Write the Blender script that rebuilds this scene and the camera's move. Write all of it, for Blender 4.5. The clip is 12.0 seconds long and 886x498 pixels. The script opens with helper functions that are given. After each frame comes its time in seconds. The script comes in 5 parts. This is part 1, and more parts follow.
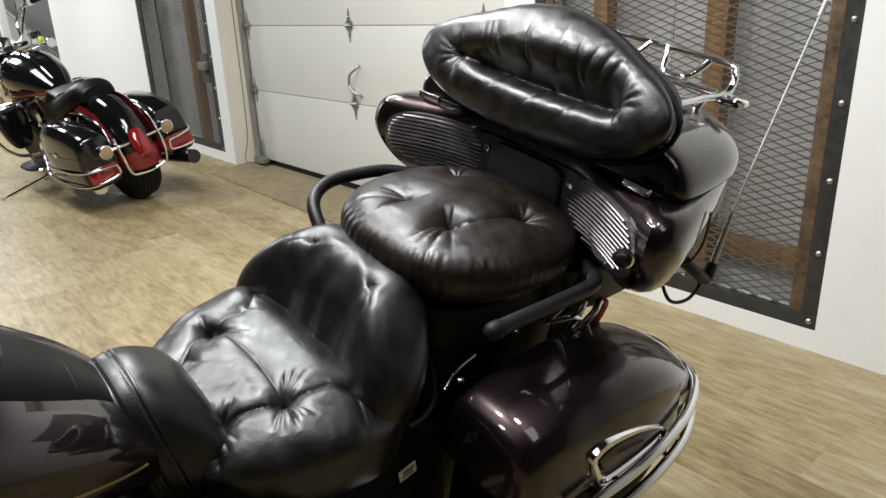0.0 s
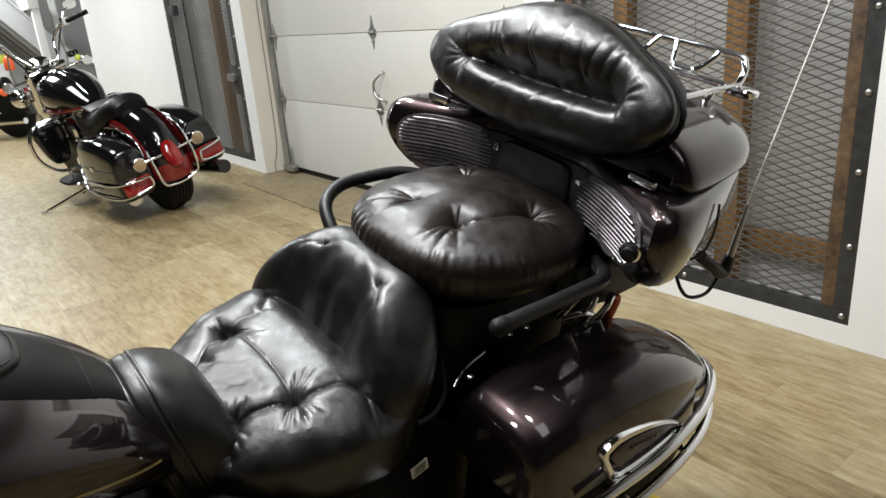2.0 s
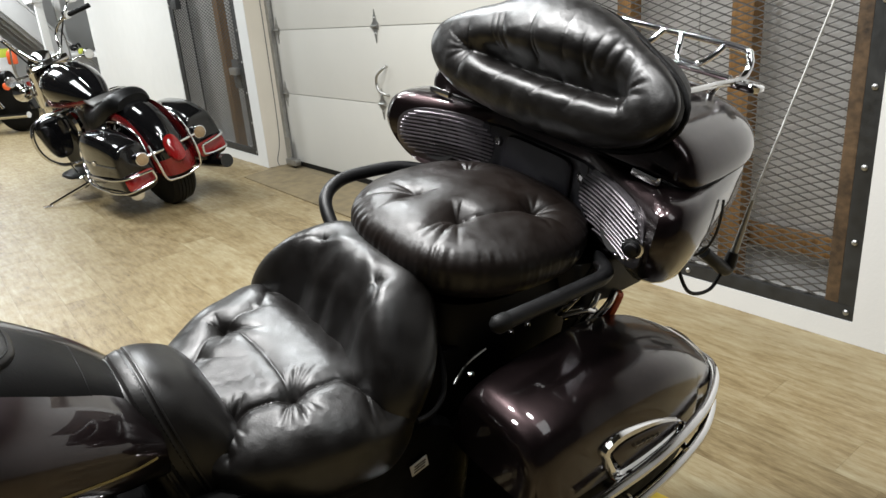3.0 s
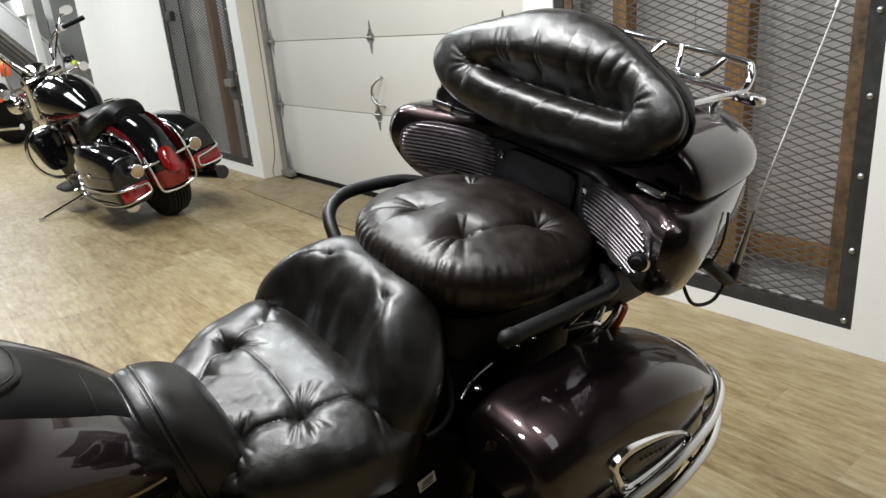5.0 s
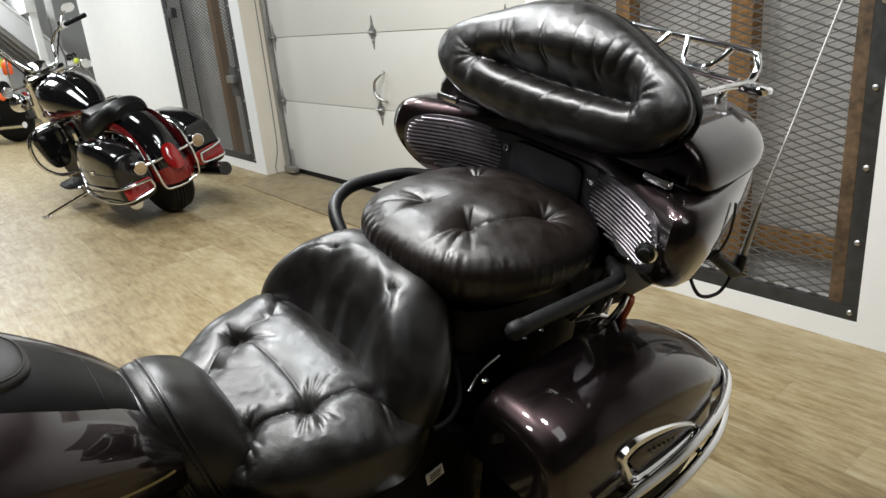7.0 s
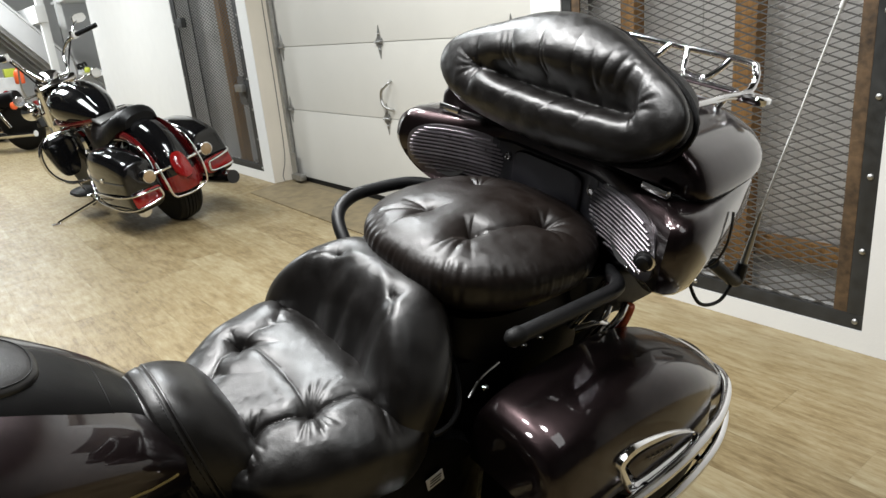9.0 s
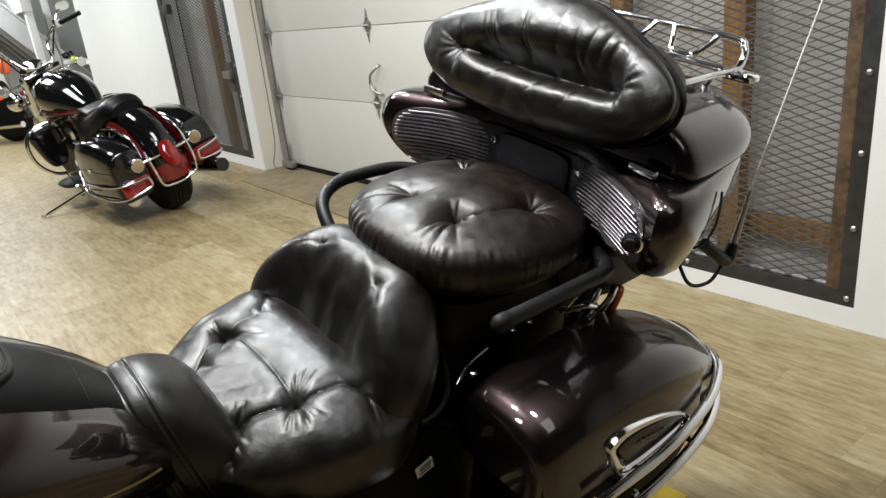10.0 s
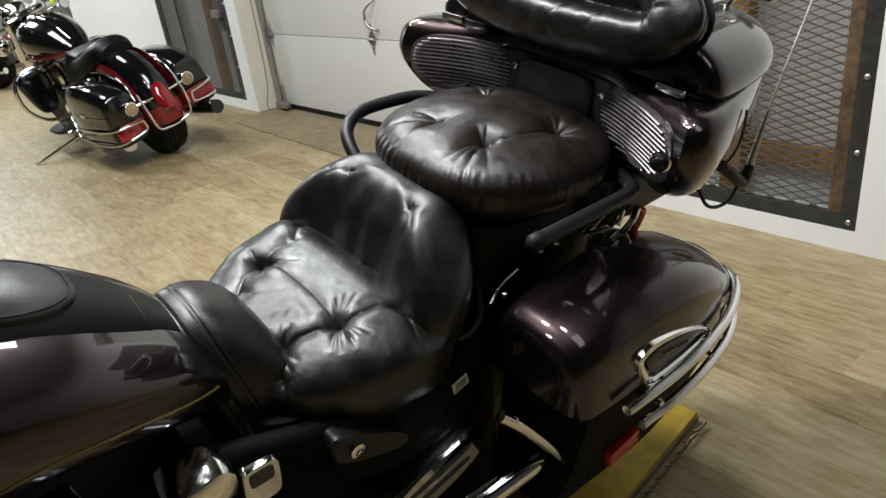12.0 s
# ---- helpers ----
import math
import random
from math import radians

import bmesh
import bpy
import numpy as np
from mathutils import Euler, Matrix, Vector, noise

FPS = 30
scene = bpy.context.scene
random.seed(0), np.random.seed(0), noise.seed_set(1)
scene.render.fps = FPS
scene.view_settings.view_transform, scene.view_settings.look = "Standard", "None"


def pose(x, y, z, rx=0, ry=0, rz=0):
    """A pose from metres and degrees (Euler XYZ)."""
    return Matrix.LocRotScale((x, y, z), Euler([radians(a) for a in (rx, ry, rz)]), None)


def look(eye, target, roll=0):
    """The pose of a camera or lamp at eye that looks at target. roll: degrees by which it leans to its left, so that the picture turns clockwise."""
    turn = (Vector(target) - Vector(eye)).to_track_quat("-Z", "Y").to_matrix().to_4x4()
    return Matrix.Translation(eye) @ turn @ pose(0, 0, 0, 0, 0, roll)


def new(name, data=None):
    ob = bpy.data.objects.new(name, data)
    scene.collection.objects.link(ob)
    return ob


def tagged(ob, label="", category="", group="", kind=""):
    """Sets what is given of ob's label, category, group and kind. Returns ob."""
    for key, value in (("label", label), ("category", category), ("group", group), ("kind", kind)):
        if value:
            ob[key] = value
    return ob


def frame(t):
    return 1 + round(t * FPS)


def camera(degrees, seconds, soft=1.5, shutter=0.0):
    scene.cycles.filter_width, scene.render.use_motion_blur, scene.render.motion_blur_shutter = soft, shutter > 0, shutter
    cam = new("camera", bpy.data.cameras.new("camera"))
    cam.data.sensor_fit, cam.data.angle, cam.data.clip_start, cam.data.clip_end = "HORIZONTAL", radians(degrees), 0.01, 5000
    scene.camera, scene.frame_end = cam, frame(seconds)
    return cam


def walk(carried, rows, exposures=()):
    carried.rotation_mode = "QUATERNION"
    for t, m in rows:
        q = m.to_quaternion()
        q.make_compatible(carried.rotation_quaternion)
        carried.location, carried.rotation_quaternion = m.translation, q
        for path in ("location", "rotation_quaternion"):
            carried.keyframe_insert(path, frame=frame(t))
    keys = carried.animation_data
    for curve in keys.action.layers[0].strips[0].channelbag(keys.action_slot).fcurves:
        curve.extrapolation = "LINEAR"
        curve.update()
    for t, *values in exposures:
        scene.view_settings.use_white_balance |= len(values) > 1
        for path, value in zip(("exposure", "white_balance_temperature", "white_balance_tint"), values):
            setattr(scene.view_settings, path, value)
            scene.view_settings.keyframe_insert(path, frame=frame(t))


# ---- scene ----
cam = camera(65.0, 12.0)
PATH = [
    (0, (-0.0689, 0.1098, 1.2085), (-1.5111, 1.3234, 0.5398), -2.27),
    (0.5, (-0.0597, 0.1108, 1.2141), (-1.5137, 1.3221, 0.5672), -2.14),
    (1, (-0.0511, 0.1162, 1.2063), (-1.5305, 1.3118, 0.5884), -4.08),
    (1.5, (-0.0369, 0.1310, 1.2000), (-1.5148, 1.3036, 0.5361), -4.33),
    (2, (-0.0350, 0.1310, 1.2020), (-1.5413, 1.2738, 0.5501), -4.51),
    (2.5, (-0.0359, 0.1391, 1.2025), (-1.5472, 1.2771, 0.5538), -4.99),
    (3, (-0.0411, 0.1408, 1.1993), (-1.5499, 1.2725, 0.5337), -4.50),
    (5, (-0.0544, 0.1303, 1.2080), (-1.5577, 1.2820, 0.5649), -4.73),
    (5.5, (-0.0580, 0.1265, 1.2067), (-1.5537, 1.2814, 0.5516), -5.03),
    (6, (-0.0615, 0.1239, 1.2051), (-1.5682, 1.2691, 0.5584), -4.39),
    (6.5, (-0.0600, 0.1256, 1.2022), (-1.5482, 1.2859, 0.5397), -4.64),
    (7, (-0.0585, 0.1258, 1.2030), (-1.5641, 1.2686, 0.5494), -5.15),
    (9, (-0.0414, 0.1252, 1.2069), (-1.5651, 1.2573, 0.5769), -5.23),
    (9.5, (-0.0433, 0.1355, 1.2042), (-1.5449, 1.2811, 0.5463), -4.69),
    (10, (-0.0454, 0.1448, 1.2024), (-1.5504, 1.2764, 0.5283), -6.19),
    (10.5, (-0.0648, 0.1509, 1.1982), (-1.5930, 1.2287, 0.4889), -5.58),
    (11, (-0.0772, 0.1445, 1.2029), (-1.6271, 1.2060, 0.5168), -6.44),
    (11.5, (-0.0662, 0.1171, 1.2039), (-1.6121, 1.2008, 0.5438), -5.23),
    (12, (-0.0597, 0.0803, 1.1937), (-1.5116, 1.1761, 0.3624), -7.57),
]
walk(cam, [(t, look(eye, target, roll)) for t, eye, target, roll in PATH],
     exposures=[(0, 0.07), (3, 0.1), (5, 0.0), (7, 0.05), (9, 0.12), (10.5, 0.06), (11.5, 0.0), (12, -0.06)])

# ---------------------------------------------------------------- world, lights, exposure
world = bpy.data.worlds.new("world")
scene.world = world
world.use_nodes = True
world.node_tree.nodes["Background"].inputs[0].default_value = (0.9, 0.95, 1.0, 1)
world.node_tree.nodes["Background"].inputs[1].default_value = 0.003


def panel_light(x, y, z, length, watts, turn=0, colour=(0.94, 0.985, 1.0)):
    lamp = bpy.data.lights.new("panel_light", "AREA")
    lamp.shape, lamp.size, lamp.size_y, lamp.energy, lamp.color = "RECTANGLE", length, 0.55, watts, colour
    ob = new("panel_light", lamp)
    ob.matrix_world = pose(x, y, z, 0, 0, turn)
    return ob


CEIL = 2.95
# unseen panels; the first is added to lift saddlebag and near seat sheen
LAMPS = [(0.40, 0.95, 6), (-2.85, 1.35, 62), (-5.9, 0.6, 56), (-8.5, 0.5, 108), (-11.8, 0.8, 120)]
for lx, ly, watts in LAMPS:
    panel_light(lx, ly, CEIL - 0.09, 1.2, watts)
# unseen spots, added to give the leather and paint their highlights
SPOTS = [(-1.65, 0.65, 42), (-1.0, 0.25, 40), (-2.2, 0.1, 28), (-0.55, 0.9, 10), (-0.75, -0.55, 7)]
for lx, ly, watts in SPOTS:
    lamp = bpy.data.lights.new("sheen_spot", "AREA")
    lamp.shape, lamp.size, lamp.energy, lamp.color = "DISK", 0.20, watts, (0.985, 0.985, 0.98)
    new("sheen_spot", lamp).matrix_world = pose(lx, ly, CEIL - 0.06)

# ---------------------------------------------------------------- materials


def material(name, base, rough=0.5, metal=0.0, grain=0.0, scale=20.0, bump=0.0, bump_scale=200.0, coat=0.0, spec=0.5, rough_var=0.0, stretch=(1, 1, 1), random_tone=0.0, coat_rough=0.05):
    """Principled material with a two-scale colour variation, uneven gloss and fine relief, in object metres."""
    m = bpy.data.materials.new(name)
    m.use_nodes = True
    nt = m.node_tree
    bs = nt.nodes["Principled BSDF"]
    bs.inputs["Base Color"].default_value = (*base, 1)
    bs.inputs["Roughness"].default_value = rough
    bs.inputs["Metallic"].default_value = metal
    bs.inputs["Specular IOR Level"].default_value = spec
    bs.inputs["Coat Weight"].default_value = coat
    bs.inputs["Coat Roughness"].default_value = coat_rough
    tc = nt.nodes.new("ShaderNodeTexCoord")
    mp = nt.nodes.new("ShaderNodeMapping")
    mp.inputs["Scale"].default_value = stretch
    nt.links.new(tc.outputs["Object"], mp.inputs["Vector"])

    def tex(sc, detail):
        n = nt.nodes.new("ShaderNodeTexNoise")
        n.inputs["Scale"].default_value, n.inputs["Detail"].default_value = sc, detail
        nt.links.new(mp.outputs[0], n.inputs["Vector"])
        return n

    big, fine = tex(scale * 0.12, 3), tex(scale, 6)
    if grain > 0:
        mix = nt.nodes.new("ShaderNodeMath")
        mix.operation = "ADD"
        nt.links.new(big.outputs[0], mix.inputs[0])
        nt.links.new(fine.outputs[0], mix.inputs[1])
        ramp = nt.nodes.new("ShaderNodeMapRange")
        ramp.inputs["From Min"].default_value, ramp.inputs["From Max"].default_value = 0.6, 1.4
        ramp.inputs["To Min"].default_value, ramp.inputs["To Max"].default_value = 1 - grain, 1 + grain
        nt.links.new(mix.outputs[0], ramp.inputs["Value"])
        out = ramp.outputs[0]
        if random_tone:
            info = nt.nodes.new("ShaderNodeObjectInfo")
            r2 = nt.nodes.new("ShaderNodeMapRange")
            r2.inputs["To Min"].default_value, r2.inputs["To Max"].default_value = 1 - random_tone, 1 + random_tone
            nt.links.new(info.outputs["Random"], r2.inputs["Value"])
            mul = nt.nodes.new("ShaderNodeMath")
            mul.operation = "MULTIPLY"
            nt.links.new(out, mul.inputs[0])
            nt.links.new(r2.outputs[0], mul.inputs[1])
            out = mul.outputs[0]
        vm = nt.nodes.new("ShaderNodeVectorMath")
        vm.operation = "SCALE"
        vm.inputs[0].default_value = base
        nt.links.new(out, vm.inputs["Scale"])
        nt.links.new(vm.outputs[0], bs.inputs["Base Color"])
    if rough_var > 0:
        rr = nt.nodes.new("ShaderNodeMapRange")
        rr.inputs["From Min"].default_value, rr.inputs["From Max"].default_value = 0.3, 0.7
        rr.inputs["To Min"].default_value, rr.inputs["To Max"].default_value = max(0.02, rough - rough_var), rough + rough_var
        nt.links.new(fine.outputs[0], rr.inputs["Value"])
        nt.links.new(rr.outputs[0], bs.inputs["Roughness"])
    if bump > 0:
        bt = tex(bump_scale, 3)
        bn = nt.nodes.new("ShaderNodeBump")
        bn.inputs["Strength"].default_value, bn.inputs["Distance"].default_value = 1.0, bump
        nt.links.new(bt.outputs[0], bn.inputs["Height"])
        nt.links.new(bn.outputs[0], bs.inputs["Normal"])
    return m


LEATHER = material("black_leather", (0.0042, 0.0034, 0.003), 0.375, grain=0.25, scale=30, bump=0.00018, bump_scale=380, rough_var=0.08, spec=0.6)
# the same black leather, with the pad's brown sheen put into the base colour
PADLEATHER = material("black_leather_brown_sheen", (0.0078, 0.005, 0.0038), 0.38, grain=0.25, scale=30, bump=0.00018, bump_scale=380, rough_var=0.08, spec=0.5)
VINYL = material("black_vinyl", (0.003, 0.0028, 0.0028), 0.42, grain=0.2, scale=30, bump=0.0002, bump_scale=500, rough_var=0.05, spec=0.16)
PAINT = material("dark_maroon_metallic_paint", (0.025, 0.0165, 0.0175), 0.30, metal=0.9, grain=0.2, scale=60, coat=1.0, coat_rough=0.025)
GLOSS = material("gloss_black_paint", (0.004, 0.004, 0.0045), 0.12, grain=0.2, scale=40, coat=0.6, coat_rough=0.02, spec=0.3)
RED = material("candy_red_paint", (0.17, 0.008, 0.009), 0.2, metal=0.3, grain=0.15, scale=40, coat=0.8, coat_rough=0.03)
CHROME = material("chrome", (0.85, 0.85, 0.86), 0.07, metal=1.0, grain=0.05, scale=40, rough_var=0.03)
STEEL = material("galvanised_steel", (0.42, 0.42, 0.41), 0.42, metal=1.0, grain=0.25, scale=60, rough_var=0.1)
PLASTIC = material("black_plastic", (0.004, 0.004, 0.0045), 0.45, grain=0.15, scale=80, bump=0.0002, bump_scale=700, rough_var=0.05, spec=0.4)
GREYPLASTIC = material("charcoal_plastic", (0.03, 0.03, 0.038), 0.4, grain=0.12, scale=80, bump=0.0002, bump_scale=700)
RUBBER = material("black_rubber", (0.005, 0.005, 0.005), 0.55, grain=0.25, scale=40, bump=0.0003, bump_scale=300, spec=0.22)
REDLENS = material("red_lens", (0.62, 0.02, 0.012), 0.12, grain=0.1, scale=60, coat=0.6)
WHITEWALL = material("white_wall_paint", (0.78, 0.78, 0.765), 0.6, grain=0.035, scale=6, bump=0.0006, bump_scale=90)
BEIGE = material("cream_wall_paint", (0.70, 0.65, 0.56), 0.6, grain=0.04, scale=6, bump=0.0005, bump_scale=90)
DOORPAINT = material("cream_door_enamel", (0.62, 0.61, 0.57), 0.45, grain=0.03, scale=5, bump=0.0003, bump_scale=160)
# ceiling stays out of view; its dark tone blackens what the gloss mirrors
CEILPAINT = material("dark_unseen_ceiling", (0.022, 0.022, 0.022), 0.8, grain=0.05, scale=5)
# for the unseen walls behind the camera: dark so that side faces reflect little
DIMWALL = material("dark_unseen_wall", (0.04, 0.04, 0.041), 0.7, grain=0.1, scale=6)
DARKSTEEL = material("painted_dark_steel", (0.035, 0.036, 0.036), 0.5, metal=0.3, grain=0.35, scale=25, bump=0.0004, bump_scale=120, rough_var=0.1)
MESHSTEEL = material("mesh_steel", (0.15, 0.147, 0.142), 0.45, metal=0.7, grain=0.3, scale=30)
RUST = material("rusty_brown_steel", (0.085, 0.052, 0.026), 0.7, grain=0.9, scale=40, bump=0.0015, bump_scale=60)
TIMBER = material("rough_stained_timber", (0.27, 0.145, 0.05), 0.65, grain=0.5, scale=22, bump=0.001, bump_scale=60, stretch=(6, 6, 0.6))
PANEL = material("grey_backing_panel", (0.56, 0.555, 0.545), 0.7, grain=0.22, scale=7, bump=0.001, bump_scale=20)
YELLOW = material("yellow_paint", (0.50, 0.35, 0.03), 0.5, grain=0.4, scale=25, rough_var=0.1)
ORANGE = material("orange_plastic", (0.85, 0.13, 0.03), 0.4, grain=0.1, scale=30)
GREEN = material("yellow_green_plastic", (0.45, 0.5, 0.05), 0.4, grain=0.1, scale=30)
GOLD = material("dull_gold_pinstripe", (0.22, 0.16, 0.05), 0.4, metal=0.5, grain=0.2, scale=60)
LABEL = material("white_label", (0.75, 0.75, 0.73), 0.5, grain=0.08, scale=200)
INK = material("dark_ink", (0.05, 0.05, 0.05), 0.6, grain=0.1, scale=100)
CHAIN = material("grimy_metal", (0.2, 0.17, 0.12), 0.55, metal=0.7, grain=0.4, scale=60)


def plank_material():
    """Weathered oak vinyl plank: tone from plank to plank, long grain, smoky patches."""
    m = material("oak_vinyl_plank", (0.36, 0.28, 0.155), 0.45, rough_var=0.1, scale=14, spec=0.32)
    nt = m.node_tree
    bs = nt.nodes["Principled BSDF"]
    tc = nt.nodes.new("ShaderNodeTexCoord")
    info = nt.nodes.new("ShaderNodeObjectInfo")
    geo = nt.nodes.new("ShaderNodeNewGeometry")
    add = nt.nodes.new("ShaderNodeVectorMath")
    add.operation = "MULTIPLY_ADD"
    add.inputs[1].default_value = (37.0, 11.0, 5.0)
    comb = nt.nodes.new("ShaderNodeCombineXYZ")
    for i in range(3):
        nt.links.new(info.outputs["Random"], comb.inputs[i])
    nt.links.new(comb.outputs[0], add.inputs[0])
    nt.links.new(geo.outputs["Position"], add.inputs[2])
    layers = []
    for scale_xyz, size, detail in (((1.0, 2.6, 1), 4.5, 6), ((2.0, 11, 1), 5.0, 8), ((9.0, 42, 1), 5.0, 8)):
        mp = nt.nodes.new("ShaderNodeMapping")
        mp.inputs["Scale"].default_value = scale_xyz
        nt.links.new(geo.outputs["Position"] if not layers else add.outputs[0], mp.inputs["Vector"])
        n = nt.nodes.new("ShaderNodeTexNoise")
        n.inputs["Scale"].default_value, n.inputs["Detail"].default_value = size, detail
        nt.links.new(mp.outputs[0], n.inputs["Vector"])
        layers.append(n)
    total = None
    for n, k in zip(layers, (0.34, 0.56, 0.30)):
        mul = nt.nodes.new("ShaderNodeMath")
        mul.operation = "MULTIPLY"
        mul.inputs[1].default_value = k
        nt.links.new(n.outputs[0], mul.inputs[0])
        if total is None:
            total = mul.outputs[0]
        else:
            s = nt.nodes.new("ShaderNodeMath")
            s.operation = "ADD"
            nt.links.new(total, s.inputs[0])
            nt.links.new(mul.outputs[0], s.inputs[1])
            total = s.outputs[0]
    rnd = nt.nodes.new("ShaderNodeMath")
    rnd.operation = "MULTIPLY_ADD"
    rnd.inputs[1].default_value = 0.18
    nt.links.new(info.outputs["Random"], rnd.inputs[0])
    nt.links.new(total, rnd.inputs[2])
    ramp = nt.nodes.new("ShaderNodeValToRGB")
    cr = ramp.color_ramp
    cr.elements.new(0.0)
    rm = nt.nodes.new("ShaderNodeMapRange")
    rm.inputs["From Min"].default_value, rm.inputs["From Max"].default_value = 0.37, 0.95
    nt.links.new(rnd.outputs[0], rm.inputs["Value"])
    cr.elements[0].position, cr.elements[0].color = 0.0, (0.105, 0.067, 0.026, 1)
    cr.elements[1].position, cr.elements[1].color = 0.5, (0.276, 0.211, 0.110, 1)
    cr.elements[2].position, cr.elements[2].color = 1.0, (0.41, 0.354, 0.224, 1)
    nt.links.new(rm.outputs[0], ramp.inputs[0])
    nt.links.new(ramp.outputs[0], bs.inputs["Base Color"])
    bn = nt.nodes.new("ShaderNodeBump")
    bn.inputs["Distance"].default_value = 0.0006
    nt.links.new(layers[2].outputs[0], bn.inputs["Height"])
    nt.links.new(bn.outputs[0], bs.inputs["Normal"])
    return m


PLANK = plank_material()

# ---------------------------------------------------------------- mesh helpers


def part(name, bm, mat, parent=None, label="", smooth=True, angle=40):
    """Links a bmesh as ONE mesh object under a thing or a part."""
    me = bpy.data.meshes.new(name)
    bmesh.ops.recalc_face_normals(bm, faces=bm.faces)
    if smooth:
        for f in bm.faces:
            f.smooth = True
        for e in bm.edges:
            if len(e.link_faces) == 2 and e.calc_face_angle(0) > radians(angle):
                e.smooth = False
    bm.to_mesh(me)
    bm.free()
    me.materials.append(mat)
    ob = new(name, me)
    if parent is not None:
        ob.parent = parent
    if label:
        ob["label"] = label
    return ob


def box(sx, sy, sz, m=None, bevel=0.0, seg=2, bm=None):
    """A box of that size centred on m, with rounded edges."""
    bm = bm or bmesh.new()
    made = bmesh.ops.create_cube(bm, size=1.0)["verts"]
    bmesh.ops.scale(bm, verts=made, vec=(sx, sy, sz))
    if bevel:
        edges = list({e for v in made for e in v.link_edges})
        got = bmesh.ops.bevel(bm, geom=edges, offset=bevel, segments=seg, profile=0.7, affect="EDGES")
        made = list({v for f in got["faces"] for v in f.verts} | {v for v in made if v.is_valid})
    if m is not None:
        bmesh.ops.transform(bm, matrix=m, verts=[v for v in made if v.is_valid])
    return bm


def spline(points, n):
    """n points evenly spread along a Catmull-Rom curve through the rows of points."""
    p = np.array(points, float)
    ext = np.vstack([2 * p[0] - p[1], p, 2 * p[-1] - p[-2]])
    out = []
    for s in np.linspace(0, len(p) - 1, n):
        i = min(int(s), len(p) - 2)
        t = s - i
        a, b, c, d = ext[i:i + 4]
        out.append(0.5 * (2 * b + (c - a) * t + (2 * a - 5 * b + 4 * c - d) * t * t + (3 * b - a - 3 * c + d) * t ** 3))
    return np.array(out)


def tube(points, r, sides=12, n=None, bm=None, closed=False, flat=1.0):
    """A round bar along a smooth curve; r may be a number or one radius a point."""
    bm = bm or bmesh.new()
    pts = np.array(points, float)
    rad = np.full(len(pts), r) if np.isscalar(r) else np.array(r, float)
    if n:
        both = np.column_stack([pts, rad])
        if closed:
            both = np.vstack([both[-1], both, both[0], both[1]])
            both = spline(both, n + 2 * n // max(1, len(pts)))
            both = both[n // len(pts):-(n // len(pts))]
        else:
            both = spline(both, n)
        pts, rad = both[:, :3], both[:, 3]
    tang = np.gradient(pts, axis=0)
    tang /= np.linalg.norm(tang, axis=1)[:, None] + 1e-12
    side = np.cross(tang[0], (0.13, 0.31, 0.94))
    side /= np.linalg.norm(side)
    rings = []
    for p, t, q in zip(pts, tang, rad):
        side = side - t * (side @ t)
        side /= np.linalg.norm(side) + 1e-12
        up = np.cross(t, side)
        rings.append([bm.verts.new(p + q * (math.cos(a) * side + flat * math.sin(a) * up)) for a in np.linspace(0, 2 * math.pi, sides, endpoint=False)])
    join_rings(bm, rings, caps=not closed)
    if closed:
        join_rings(bm, [rings[-1], rings[0]], caps=False)
    return bm


def join_rings(bm, rings, caps=True):
    for a, b in zip(rings, rings[1:]):
        k = len(a)
        for i in range(k):
            bm.faces.new((a[i], a[(i + 1) % k], b[(i + 1) % k], b[i]))
    if caps:
        bm.faces.new(rings[0][::-1])
        bm.faces.new(rings[-1])


def loft(rings, caps=True, bm=None):
    bm = bm or bmesh.new()
    join_rings(bm, [[bm.verts.new(p) for p in ring] for ring in rings], caps)
    return bm


def lathe(profile, sides=24, m=None, bm=None):
    """Turned about local z from (radius, height) rows."""
    bm = bm or bmesh.new()
    angles = np.linspace(0, 2 * math.pi, sides, endpoint=False)
    rings = []
    for r, z in profile:
        ring = [Vector((max(r, 1e-4) * math.cos(a), max(r, 1e-4) * math.sin(a), z)) for a in angles]
        rings.append([bm.verts.new(m @ p if m is not None else p) for p in ring])
    join_rings(bm, rings)
    return bm


def superring(a, b, power, n, plane=lambda s, t: (s, t, 0)):
    """A rounded-rectangle ring of half sizes a and b."""
    ring = []
    for k in range(n):
        th = 2 * math.pi * k / n
        cs, sn = math.cos(th), math.sin(th)
        ring.append(plane(a * math.copysign(abs(cs) ** (2 / power), cs), b * math.copysign(abs(sn) ** (2 / power), sn)))
    return ring


def empty(name, m, label, category, group=""):
    ob = new(name)
    ob.empty_display_size = 0.1
    ob.matrix_world = m
    return tagged(ob, label, category, group)


def setting(name, bm, mat, label, category="", smooth=False):
    return tagged(part(name, bm, mat, smooth=smooth), label, category or name.split("_")[0], kind="structure")


def slab(x0, x1, y0, y1, z0, z1, bm=None, bevel=0.0):
    return box(x1 - x0, y1 - y0, z1 - z0, pose((x0 + x1) / 2, (y0 + y1) / 2, (z0 + z1) / 2), bevel, bm=bm)


